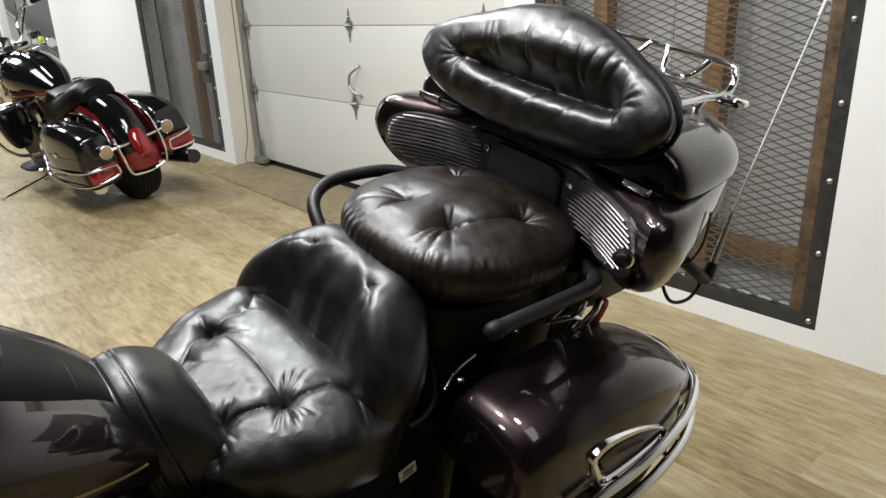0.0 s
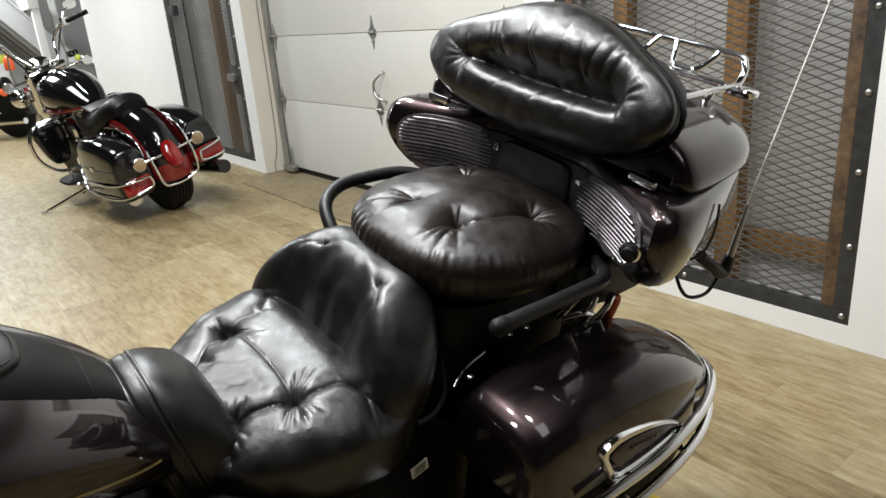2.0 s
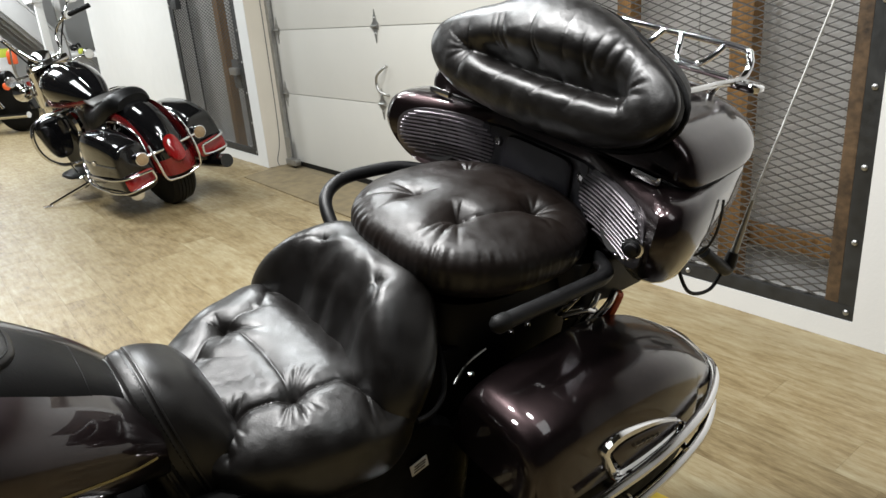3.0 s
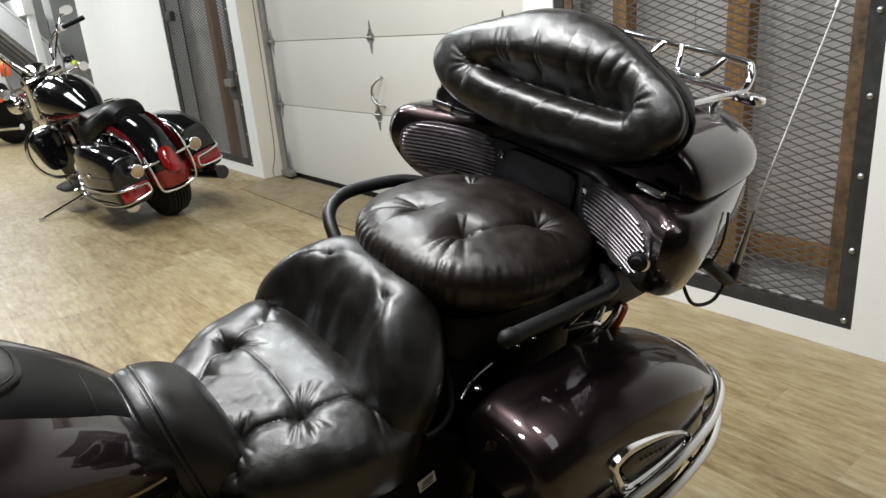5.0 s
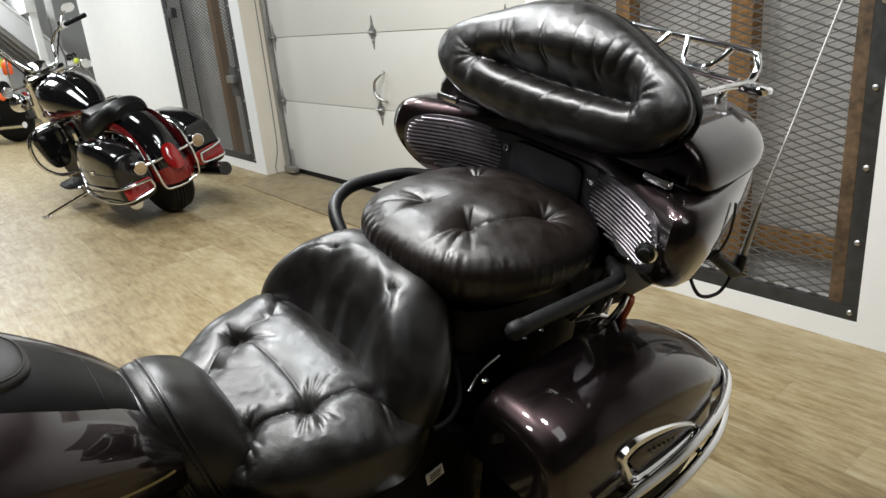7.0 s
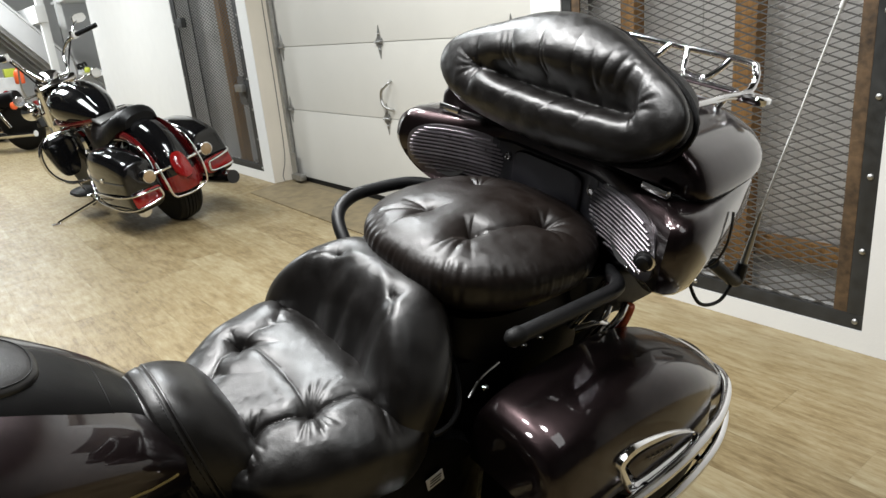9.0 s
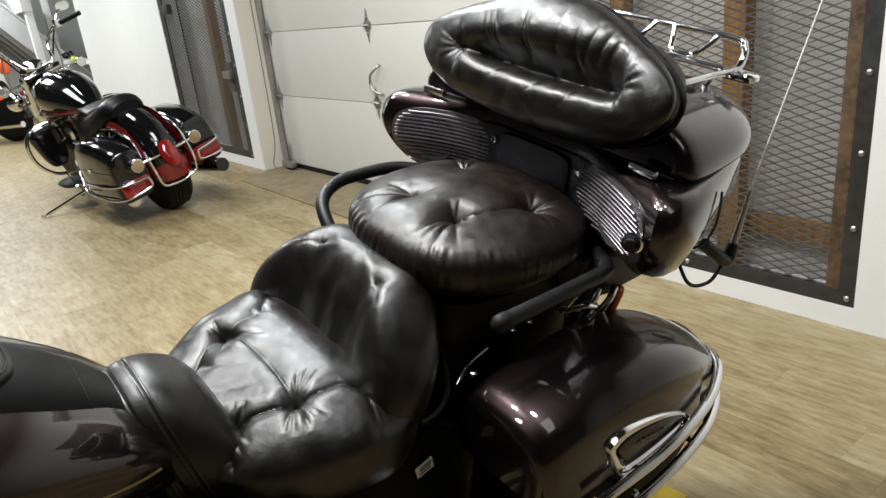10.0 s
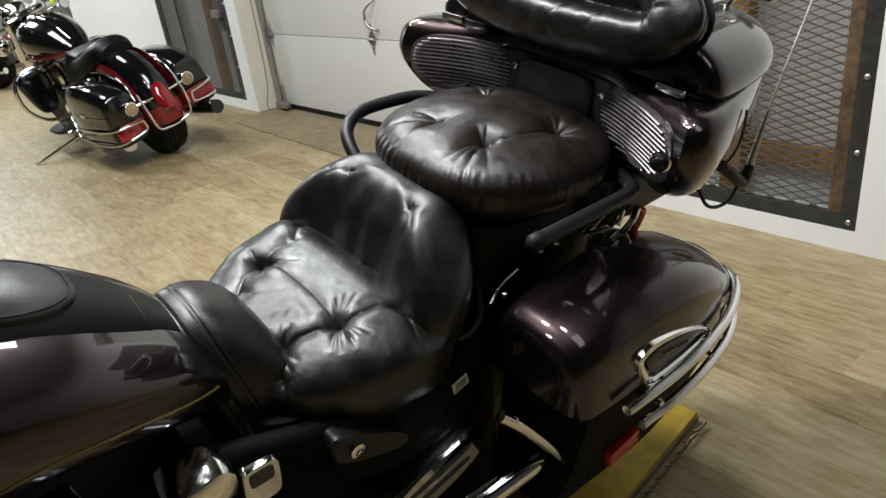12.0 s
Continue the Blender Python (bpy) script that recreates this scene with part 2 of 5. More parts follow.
# ---------------------------------------------------------------- the room
WALL, DOOR, END, EAST, SOUTH = 2.49, 2.70, -10.63, 2.6, -3.6
floor = setting("floor", slab(-15.5, EAST, SOUTH, 3.2, -0.2, -0.003), material("joint_filler", (0.20, 0.16, 0.095), 0.7, grain=0.2), "oak-look vinyl plank floor with dark hairline joints", "floor")
wall = bmesh.new()
D_L, D_R, DTOP = -5.52, -2.40, 2.45
ML0, ML1, MR0, MR1, MB, MT = -7.31, -5.70, -2.22, -0.904, 0.078, 2.15
for x0, x1, z0, z1 in ((END, ML0, 0, CEIL), (ML0, ML1, 0, MB), (ML0, ML1, MT, CEIL), (ML1, D_L, 0, CEIL), (D_L, D_R, DTOP, CEIL), (D_R, MR0, 0, CEIL), (MR0, MR1, 0, MB), (MR0, MR1, MT, CEIL), (MR1, EAST, 0, CEIL)):
    slab(x0, x1, WALL, DOOR - 0.03, z0, z1, bm=wall)
setting("wall_north", wall, WHITEWALL, "white painted wall with a garage door and caged openings", "wall")
# east and south walls are added out of view, dark to deepen reflections
setting("wall_east", slab(EAST, EAST + 0.2, SOUTH, 3.2, 0, CEIL), DIMWALL, "plain unseen wall, kept dark grey to hold reflections down", "wall")
setting("wall_south", slab(-15.7, EAST + 0.2, SOUTH - 0.2, SOUTH, 0, CEIL), DIMWALL, "plain unseen wall, kept dark grey to hold reflections down", "wall")
setting("wall_west", slab(-15.7, -15.5, SOUTH, 5.2, 0, CEIL), WHITEWALL, "white painted end wall behind parked motorcycles", "wall")
setting("wall_far", slab(-15.5, END, 3.6, 3.8, 0, CEIL), WHITEWALL, "white painted wall behind open shelving", "wall")
setting("ceiling", slab(-15.7, EAST + 0.2, SOUTH - 0.2, 5.2, CEIL, CEIL + 0.2), CEILPAINT, "unseen ceiling, kept dark so that glossy tops reflect black", "ceiling")
# housings for the added panels, none of them in view
for k, (lx, ly, watts) in enumerate(LAMPS):
    t = empty("added_panel_light", pose(lx, ly, CEIL, 0, 0, 0), "white panel light added under the ceiling, out of view", "light", "ceiling panel lights")
    part("housing", box(1.28, 0.63, 0.05, pose(0, 0, -0.026), 0.01), WHITEWALL, t)
# fittings for the added highlight spots, out of view
for lx, ly, watts in SPOTS:
    t = empty("sheen_spot_fitting", pose(lx, ly, CEIL), "round white fitting of an unseen spot added for highlights", "light", "ceiling downlights")
    part("housing", lathe([(0.13, 0), (0.13, -0.04), (0.11, -0.05), (0.105, -0.045)], 28), WHITEWALL, t)

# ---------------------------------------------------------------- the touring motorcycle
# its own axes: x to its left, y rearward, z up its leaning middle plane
# near-black with hardly any gloss, for the body and engine below the seats
DARKPART = material("dull_black_parts", (0.003, 0.003, 0.003), 0.6, grain=0.3, scale=40, spec=0.08, rough_var=0.1)
bike = empty("touring_motorcycle", pose(-1.0436, -0.0234, 0.01, -0.326, 12.23, 0.879), "dark maroon-black touring motorcycle with tufted leather seats, on its stand", "motorcycle")


def sstep(a, b, x):
    t = np.clip((x - a) / (b - a), 0, 1)
    return t * t * (3 - 2 * t)


def seg_dist(x, y, ax, ay, bx, by):
    dx, dy = bx - ax, by - ay
    t = np.clip(((x - ax) * dx + (y - ay) * dy) / (dx * dx + dy * dy), 0, 1)
    return np.hypot(x - ax - t * dx, y - ay - t * dy), t


def tufting(x, y, buttons, creases, seed=3):
    """Depth of the buttons, of the sewn folds between them and of the puckers that run out from them."""
    d = np.zeros_like(x)
    for bx, by, deep, wide in buttons:
        r = np.hypot(x - bx, y - by)
        d += deep * (0.6 * np.exp(-((r / wide) ** 2)) + 0.55 * np.exp(-r / (0.3 * wide)))
    fold = np.zeros_like(x)
    for k, (ax, ay, bx, by, deep, wide) in enumerate(creases):
        r, t = seg_dist(x, y, ax, ay, bx, by)
        r = np.sqrt(r * r + 2.5e-6) - 0.0015
        fade = (1 - t) ** 0.8 if deep < 0.0065 else 0.45 + 0.55 * np.abs(2 * t - 1)
        fold = np.maximum(fold, deep * fade * (0.45 * np.exp(-((r / wide) ** 2)) + 0.6 * np.exp(-r / (0.2 * wide))))
    return d + fold


def channel(x, y, points, deep, wide, ends=0.35):
    """Depth of one sewn groove along a bent line, easing out towards its ends."""
    d = np.zeros_like(x)
    total = len(points) - 1
    for k, ((ax, ay), (bx, by)) in enumerate(zip(points, points[1:])):
        r, t = seg_dist(x, y, ax, ay, bx, by)
        u = (k + t) / total
        fade = np.clip(np.minimum(u, 1 - u) / 0.12, 0, 1) * (1 - ends) + ends
        r = np.sqrt(r * r + 2e-6) - 0.0014
        d = np.maximum(d, deep * fade * (0.5 * np.exp(-((r / wide) ** 2)) + 0.5 * np.exp(-r / (0.22 * wide))))
    return d


def wrinkles(x, y, amp, size, seed=0.0):
    out = np.zeros_like(x)
    for i in np.ndindex(x.shape):
        p = Vector((x[i] / size + seed, y[i] / size - seed, seed * 0.7))
        out[i] = amp * (noise.noise(p) + 0.5 * noise.noise(p * 2.3))
    return out


def cushion(outline, top, dig, crown, belly=0.75, nth=176, nph=96, flat=3.2, under=0.82, lean=0.0):
    """A stuffed cushion: outline(angle) in plan, top(x, y) the lie of its face, crown its puffed half height; dig sinks along the skin's normal; lean tips it rearward."""
    th = np.linspace(0, 2 * math.pi, nth, endpoint=False)
    ph = np.linspace(0.0, under * math.pi, nph)
    ph[0] = 0.004
    T, P = np.meshgrid(th, ph)
    ox, oy = outline(T)
    rho = np.abs(np.sin(P)) ** (2 / flat)
    zc = np.sign(np.cos(P)) * np.abs(np.cos(P)) ** (2 / 2.4)
    x, y = ox * rho, oy * rho
    puff = crown(x, y) if callable(crown) else crown + 0 * x
    face = sstep(-0.75, 0.0, zc)
    z = top(x, y) + np.where(zc > 0, puff, puff * belly * 1.6) * zc
    pos = np.stack([x, y + lean * (z - z.mean()), z], -1)
    dth = np.roll(pos, -1, 1) - np.roll(pos, 1, 1)
    dph = np.gradient(pos, axis=0)
    nor = np.cross(dph, dth)
    nor /= np.maximum(np.linalg.norm(nor, axis=-1, keepdims=True), 1e-9)
    nor[:3] = nor[3].mean(0) / np.linalg.norm(nor[3].mean(0))
    pos = pos - nor * (dig(x, y) * face)[..., None]
    return loft([[tuple(q) for q in ring] for ring in pos])


def bag_spline(points):
    pts = np.array(points, float)
    ang = np.arctan2(pts[:, 1], pts[:, 0])
    rad = np.hypot(pts[:, 0], pts[:, 1])
    order = np.argsort(ang)
    ang, rad = ang[order], rad[order]
    ang = np.concatenate([ang - 2 * math.pi, ang, ang + 2 * math.pi])
    rad = np.tile(rad, 3)

    def outline(T):
        a = (T + math.pi) % (2 * math.pi) - math.pi
        grid = np.linspace(-math.pi, math.pi, 721)
        r = np.interp(grid, ang, rad)
        k = np.hanning(61)
        r = np.convolve(np.concatenate([r[-31:-1], r, r[1:31]]), k / k.sum(), "valid")
        rr = np.interp(a, grid, r)
        return rr * np.cos(a), rr * np.sin(a)
    return outline


# ---- rider seat: a scooped base that climbs into a low tufted back
SC = 0.475
seat_out = bag_spline([(0, -0.15), (0.1, -0.14), (0.162, -0.075), (0.190, 0.0), (0.196, 0.06), (0.190, 0.105), (0.155, 0.148), (0.07, 0.162), (0, 0.168),
                       (-0.1, -0.14), (-0.158, -0.075), (-0.188, 0.0), (-0.204, 0.07), (-0.210, 0.125), (-0.15, 0.155), (-0.07, 0.165)])


def seat_top(x, y):
    a = np.abs(x)
    rim = 0.008 * np.exp(-(((a - 0.15) / 0.045) ** 2)) * sstep(-0.13, -0.02, y) * sstep(-0.16, 0.02, -x + 0.05)
    dip = -0.008 * np.exp(-(x * x + (y + 0.02) ** 2) / 0.006)
    front = -0.014 * sstep(0.0, 0.10, -y)
    rim += 0.014 * sstep(0.10, 0.17, -x) * sstep(0.0, 0.11, y)
    return 0.722 + rim + dip + front - 0.010 * sstep(0.055, 0.11, y + 0.6 * x * x)


seat_buttons = [(0.093, -0.014, 0.013, 0.020), (-0.096, -0.024, 0.012, 0.026), (0.122, 0.080, 0.009, 0.020), (-0.150, 0.082, 0.006, 0.020), (0.072, -0.094, 0.013, 0.020), (-0.060, -0.086, 0.006, 0.022)]
seat_lines = [([(0.093, -0.014), (0.098, 0.018), (0.102, 0.048), (0.122, 0.080)], 0.0085, 0.013), ([(0.093, -0.014), (0.082, -0.045), (0.074, -0.066), (0.072, -0.094)], 0.009, 0.013),
              ([(-0.096, -0.024), (-0.088, -0.055), (-0.060, -0.086)], 0.006, 0.018), ([(-0.096, -0.024), (-0.062, -0.009), (-0.002, -0.003), (0.048, -0.008), (0.09, -0.014)], 0.0036, 0.011),
              ([(-0.096, -0.024), (-0.104, 0.008), (-0.102, 0.038)], 0.004, 0.012), ([(-0.09, -0.028), (-0.132, -0.022)], 0.0035, 0.012), ([(-0.10, 0.04), (-0.13, 0.065), (-0.155, 0.086)], 0.004, 0.02),
              ([(0.072, -0.094), (0.094, -0.108), (0.125, -0.118)], 0.008, 0.012)]
seat_folds = []
# puckers: from a button, outward
for cx, cy, ends in ((0.093, -0.014, ((0.130, -0.050), (0.142, -0.042), (0.136, -0.030), (0.150, -0.022), (0.140, -0.006), (0.146, 0.008), (0.05, 0.018), (0.054, 0.032), (0.066, 0.042), (0.06, 0.004))),
                     (0.122, 0.080, ((0.165, 0.092), (0.185, 0.080), (0.192, 0.066), (0.196, 0.050), (0.150, 0.062))),
                     (-0.150, 0.082, ((-0.195, 0.07), (-0.198, 0.082), (-0.196, 0.095), (-0.12, 0.075), (-0.13, 0.06))),
                     (-0.096, -0.024, ((-0.055, 0.012), (-0.05, 0.028), (-0.058, -0.045), (-0.13, -0.04))),
                     (0.072, -0.094, ((0.118, -0.100), (0.112, -0.085), (0.04, -0.07), (0.05, -0.058), (0.035, -0.085), (0.10, -0.12)))):
    for k, (ex, ey) in enumerate(ends):
        seat_folds.append((cx, cy, ex, ey, 0.0064 - 0.0012 * (k % 3), 0.0058 + 0.0012 * (k % 2)))
# slack leather in the dip
seat_folds += [(0.05, -0.035, -0.03, -0.03, 0.0012, 0.014), (-0.05, -0.07, -0.005, -0.02, 0.0012, 0.014)]


def seat_dig(x, y):
    d = tufting(x, y, seat_buttons, seat_folds) + wrinkles(x, y, 0.0006, 0.05, 9.0) + wrinkles(x, y, 0.00022, 0.012, 4.0)
    return d + sum(channel(x, y, *row) for row in seat_lines)


seat = part("rider_seat", cushion(seat_out, seat_top, seat_dig, 0.058, belly=1.4, nth=430, nph=260, flat=3.0), LEATHER, bike, "tufted black leather rider seat with deep buttons")
seat.location = (0, SC, 0)
# the low back: a horseshoe roll that comes forward at both ends round a flatter panel
half_out = [(0.05, -0.050), (0.09, -0.054), (0.125, -0.070), (0.160, -0.082), (0.192, -0.066), (0.208, -0.030), (0.196, 0.018), (0.15, 0.052), (0.08, 0.070)]
back_out = bag_spline([(0, -0.050), (0, 0.074)] + half_out + [(-a, b) for a, b in half_out])
back_buttons = [(s * 0.072, -0.030, 0.010, 0.026) for s in (-1, 1)]
back_lines = [([(s * 0.072, -0.030), (s * 0.088, -0.042), (s * 0.108, -0.056)], 0.0055, 0.032) for s in (-1, 1)]
back_folds = [(s * 0.072, -0.030, s * a, b, 0.0025, 0.012) for s in (-1, 1) for a, b in ((0.060, -0.012),)]


def back_dig(x, y):
    panel = 0.005 * (1 - sstep(0.045, 0.105, np.abs(x))) * (1 - sstep(-0.048, -0.012, y))
    return tufting(x, y, back_buttons, back_folds) + sum(channel(x, y, *row) for row in back_lines) + panel


def back_lie(x, y):
    a = np.abs(x)
    return 0.792 - 0.052 * sstep(0.085, 0.215, a) - 0.008 * sstep(0.02, 0.075, y)


seat_back = part("seat_back", cushion(back_out, back_lie, back_dig, 0.090, belly=0.95, nth=400, nph=240, flat=2.8, under=0.86, lean=0.30), LEATHER, seat, "low tufted leather back of the rider seat")
seat_back.location = (-0.024, 0.150, 0)


def saddle_ring(v, half, topw, low, n=40, power=2.6):
    ring = []
    for k in range(n):
        a = math.pi * k / (n - 1)
        cs, sn = math.cos(a), math.sin(a)
        ring.append((half * math.copysign(abs(cs) ** (2 / power), cs), v, low + (topw - low) * sn ** (2 / power)))
    return ring


def nose_ring(v, half, topw, n=48):
    """One hoop of the nose: it slants rearward as it comes down the sides."""
    return [(p, q + 0.42 * max(0.0, topw - w) ** 1.25, w) for p, q, w in saddle_ring(v, half, topw, 0.60, n, 2.5)]


rings = []
for v, half, topw in spline([(0.262, 0.070, 0.770), (0.263, 0.094, 0.806), (0.267, 0.104, 0.820), (0.276, 0.110, 0.8275), (0.292, 0.114, 0.833), (0.312, 0.118, 0.833), (0.336, 0.122, 0.824), (0.362, 0.126, 0.806), (0.384, 0.127, 0.775), (0.398, 0.125, 0.735)], 150):
    groove = 0.0012 * (math.exp(-(((v - 0.2795) / 0.002) ** 2)) + math.exp(-(((v - 0.2985) / 0.002) ** 2)))
    rings.append(nose_ring(v, half - groove, topw - groove))
nose = part("seat_nose", loft(rings), LEATHER, seat, "smooth stitched leather nose of the seat")
nose.location = (0, -SC, 0)
for sv, half, tv in ((0.274, 0.1088, 0.8255), (0.303, 0.1156, 0.8325)):
    wl = part("seam_welt", tube(nose_ring(sv, half, tv, 70)[2:-2], 0.0022, 8), LEATHER, seat)
    wl.location = (0, -SC, 0)
# row of stitches along the two seams
for sv, half, tv in ((0.2835, 0.1122, 0.8302), (0.2945, 0.1143, 0.8328)):
    bm = bmesh.new()
    pts = nose_ring(sv, half, tv, 70)[4:-4]
    for a, b in zip(pts, pts[1:]):
        a, b = np.array(a), np.array(b)
        tube([a + 0.18 * (b - a), b - 0.18 * (b - a)], 0.0007, 5, bm=bm)
    st = part("stitching", bm, VINYL, seat)
    st.location = (0, -SC, 0)
# piping round the back of the seat
px_, py_ = back_out(np.linspace(-0.05 * math.pi, 1.05 * math.pi, 70))
part("piping", tube([(-0.012 + 1.005 * a, 0.150 + 1.005 * b, float(back_lie(np.array(a), np.array(b))) - 0.012) for a, b in zip(px_, py_)], 0.0042, 8), VINYL, seat)
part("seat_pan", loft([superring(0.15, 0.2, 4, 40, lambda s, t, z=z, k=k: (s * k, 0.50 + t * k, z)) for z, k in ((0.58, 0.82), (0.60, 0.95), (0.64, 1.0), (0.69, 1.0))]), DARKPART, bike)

# ---- passenger pillow
PC = 0.835
pad_out = bag_spline([(0.178, 0.0), (0.168, 0.085), (0.12, 0.15), (0, 0.175), (-0.12, 0.15), (-0.168, 0.085), (-0.178, 0.0), (-0.165, -0.085), (-0.115, -0.15), (0, -0.178), (0.115, -0.15), (0.165, -0.085)])
pad_buttons = [(0.054, -0.075, 0.019, 0.028), (-0.043, -0.077, 0.012, 0.030), (0.095, 0.049, 0.018, 0.028), (-0.081, 0.063, 0.014, 0.030)]
pad_lines = [([(0.054, -0.075), (0.072, -0.045), (0.084, -0.005), (0.095, 0.049)], 0.0085, 0.015)]
pad_folds = []
for cx, cy, ends in ((0.054, -0.075, ((0.088, -0.150), (0.045, -0.165), (0.115, -0.125), (0.02, -0.06), (0.03, -0.045), (0.066, -0.16))), (0.095, 0.049, ((0.15, 0.03), (0.158, 0.06), (0.13, 0.105), (0.10, 0.11), (0.06, 0.06), (0.065, 0.085), (0.075, 0.03))),
                     (-0.043, -0.077, ((-0.10, -0.13), (-0.085, -0.10), (-0.02, -0.05), (-0.05, -0.15), (-0.10, -0.085))), (-0.081, 0.063, ((-0.14, 0.085), (-0.105, 0.135), (-0.085, 0.14), (-0.055, 0.05), (-0.13, 0.11)))):
    for k, (ex, ey) in enumerate(ends):
        pad_folds.append((cx, cy, ex, ey, 0.0064 - 0.0013 * (k % 3), 0.007 + 0.001 * (k % 2)))


def pad_dig(x, y):
    rim = np.hypot(x / 0.178, y / 0.176)
    th = np.arctan2(y, x)
    pleat = (0.00045 * np.sin(88 * th + 5 * np.sin(5 * th)) + 0.0004 * np.sin(53 * th + 3 * np.sin(3 * th))) * sstep(0.9, 0.995, rim)
    return tufting(x, y, pad_buttons, pad_folds, 5) + sum(channel(x, y, *row) for row in pad_lines) + pleat + wrinkles(x, y, 0.0008, 0.045, 5.0) + wrinkles(x, y, 0.00025, 0.012, 6.0)


pad = part("passenger_seat", cushion(pad_out, lambda x, y: 0.882 + 0.010 * np.exp(-(x * x + y * y) / 0.012), pad_dig, 0.056, belly=0.8, nth=360, nph=170, flat=2.9), PADLEATHER, bike, "round tufted black leather passenger cushion with four buttons, brown sheen in its colour")
pad.location = (0, PC, 0)
part("seat_base", loft([superring(0.15, 0.17, 3, 48, lambda s, t, z=z, k=k: (s * k, 0.84 + t * k, z)) for z, k in ((0.66, 0.9), (0.68, 1.0), (0.80, 1.02), (0.83, 0.98))]), VINYL, bike)

# ---- backrest pillow on the front of the trunk
rest_half = [(0.262, 0.004), (0.252, 0.026), (0.222, 0.044), (0.178, 0.064), (0.135, 0.084), (0.10, 0.100), (0.055, 0.115), (0, 0.121), (0.254, -0.022), (0.232, -0.044), (0.20, -0.061), (0.15, -0.073), (0.09, -0.079), (0.03, -0.082)]
rest_out = bag_spline(rest_half + [(-a, b) for a, b in rest_half if a > 0])
rest_buttons = [(0.166, 0.002, 0.013, 0.020), (-0.150, -0.004, 0.012, 0.022)]
rest_folds = []
for cx, cy, ends in ((0.166, 0.004, ((0.168, 0.075), (0.18, 0.066), (0.193, 0.05), (0.205, 0.033), (0.212, 0.012), (0.195, -0.025), (0.178, -0.03))), (-0.150, -0.004, ((-0.205, 0.02), (-0.20, 0.004), (-0.185, -0.035), (-0.15, -0.055), (-0.165, 0.045), (-0.20, -0.018)))):
    for k, (ex, ey) in enumerate(ends):
        rest_folds.append((cx, cy, ex, ey, 0.0063 - 0.0010 * (k % 3), 0.009))
# gathers of the upper roll, from its lip upward, and short ones in the lower roll
for ax, ay, bx, by, deep in ((-0.088, 0.010, -0.117, 0.060, 0.0055), (-0.078, 0.012, -0.103, 0.064, 0.0045), (-0.070, 0.020, -0.091, 0.070, 0.0055), (-0.008, 0.012, -0.030, 0.092, 0.0058), (0.0, 0.02, -0.018, 0.08, 0.003),
                             (0.089, 0.018, 0.075, 0.080, 0.0055), (0.098, 0.028, 0.108, 0.088, 0.0045), (0.120, 0.034, 0.131, 0.084, 0.0052), (0.138, 0.03, 0.15, 0.078, 0.0045), (0.05, 0.03, 0.04, 0.10, 0.0025),
                             (0.043, -0.008, 0.022, -0.040, 0.006), (0.104, -0.010, 0.094, -0.046, 0.006), (-0.045, -0.010, -0.06, -0.04, 0.004), (0.07, -0.012, 0.066, -0.03, 0.003)):
    rest_folds.append((ax, ay, bx, by, deep, 0.009))


def rest_dig(x, y):
    """The sewn mouth: sharp along its lower lip, easing out under the upper roll."""
    line = -0.003 - 0.006 * np.sin(np.clip((x + 0.15) / 0.316, 0, 1) * math.pi)
    run = sstep(-0.165, -0.09, x) * (1 - sstep(0.145, 0.182, x))
    d = y - line
    ease = 0.020 + 0.085 * np.clip(x + 0.14, 0, 0.27)
    mouth = run * np.where(d < 0, 0.040 * np.exp(-np.abs(d / 0.011) ** 1.3), 0.040 * np.exp(-((d / ease) ** 2)))
    return mouth + tufting(x, y, rest_buttons, rest_folds, 7) + wrinkles(x, y, 0.0009, 0.04, 2.0) + wrinkles(x, y, 0.00025, 0.012, 8.0)


def rest_crown(x, y):
    return 0.060 - 0.026 * (np.abs(x) / 0.26) ** 2 + 0.008 * np.exp(-(((y - 0.05) / 0.04) ** 2)) * np.exp(-((x / 0.12) ** 2))


BEND = 0.5
rest = part("passenger_backrest", cushion(rest_out, lambda x, y: 0.01 + BEND * x * x + 0 * y, rest_dig, rest_crown, belly=0.5, nth=400, nph=240, flat=2.6), LEATHER, bike, "wide tufted black leather backrest with a deep sewn channel")
REST = pose(0, 0.99, 1.096, 68, 0, 0)
rest.matrix_local = REST
part("backrest_shell", loft([superring(0.235 * k, 0.085 * k, 2.6, 60, lambda s, t, z=z: (s, t + 0.012, z + BEND * s * s)) for z, k in ((-0.06, 0.86), (-0.056, 0.95), (-0.04, 0.97), (-0.02, 0.95))]), PLASTIC, rest)
bm = tube([(*[c * 0.985 for c in p], -0.022 + BEND * p[0] ** 2) for p in zip(*[q.tolist() for q in rest_out(np.linspace(0, 2 * math.pi, 100, endpoint=False))])], 0.0045, 8, closed=True)
part("piping", bm, VINYL, rest)

# ---- trunk


def trunk_front(u):
    a = max(0.0, abs(u) - 0.085)
    return 0.985 - 0.5 * a * a / (a + 0.02)


def trunk_ring(z, grow, tip):
    """Plan of the trunk at one height: the front hugs the passenger in two pods, the tail is round."""
    right = [(u, trunk_front(u) + tip * float(sstep(0.1, 0.27, u))) for u in np.linspace(0, 0.275, 18)]
    right += [(0.297, 0.887 + tip), (0.312, 0.893 + tip), (0.321, 0.91 + tip), (0.322, 0.95 + 0.6 * tip), (0.302, 1.03), (0.278, 1.11), (0.256, 1.18), (0.23, 1.232), (0.195, 1.268), (0.15, 1.292), (0.075, 1.303)]
    pts = right + [(0, 1.306)] + [(-a, b) for a, b in right[::-1]][:-1]
    return [(a * grow, 1.08 + (b - 1.08) * (0.4 + 0.6 * grow), z) for a, b in pts]


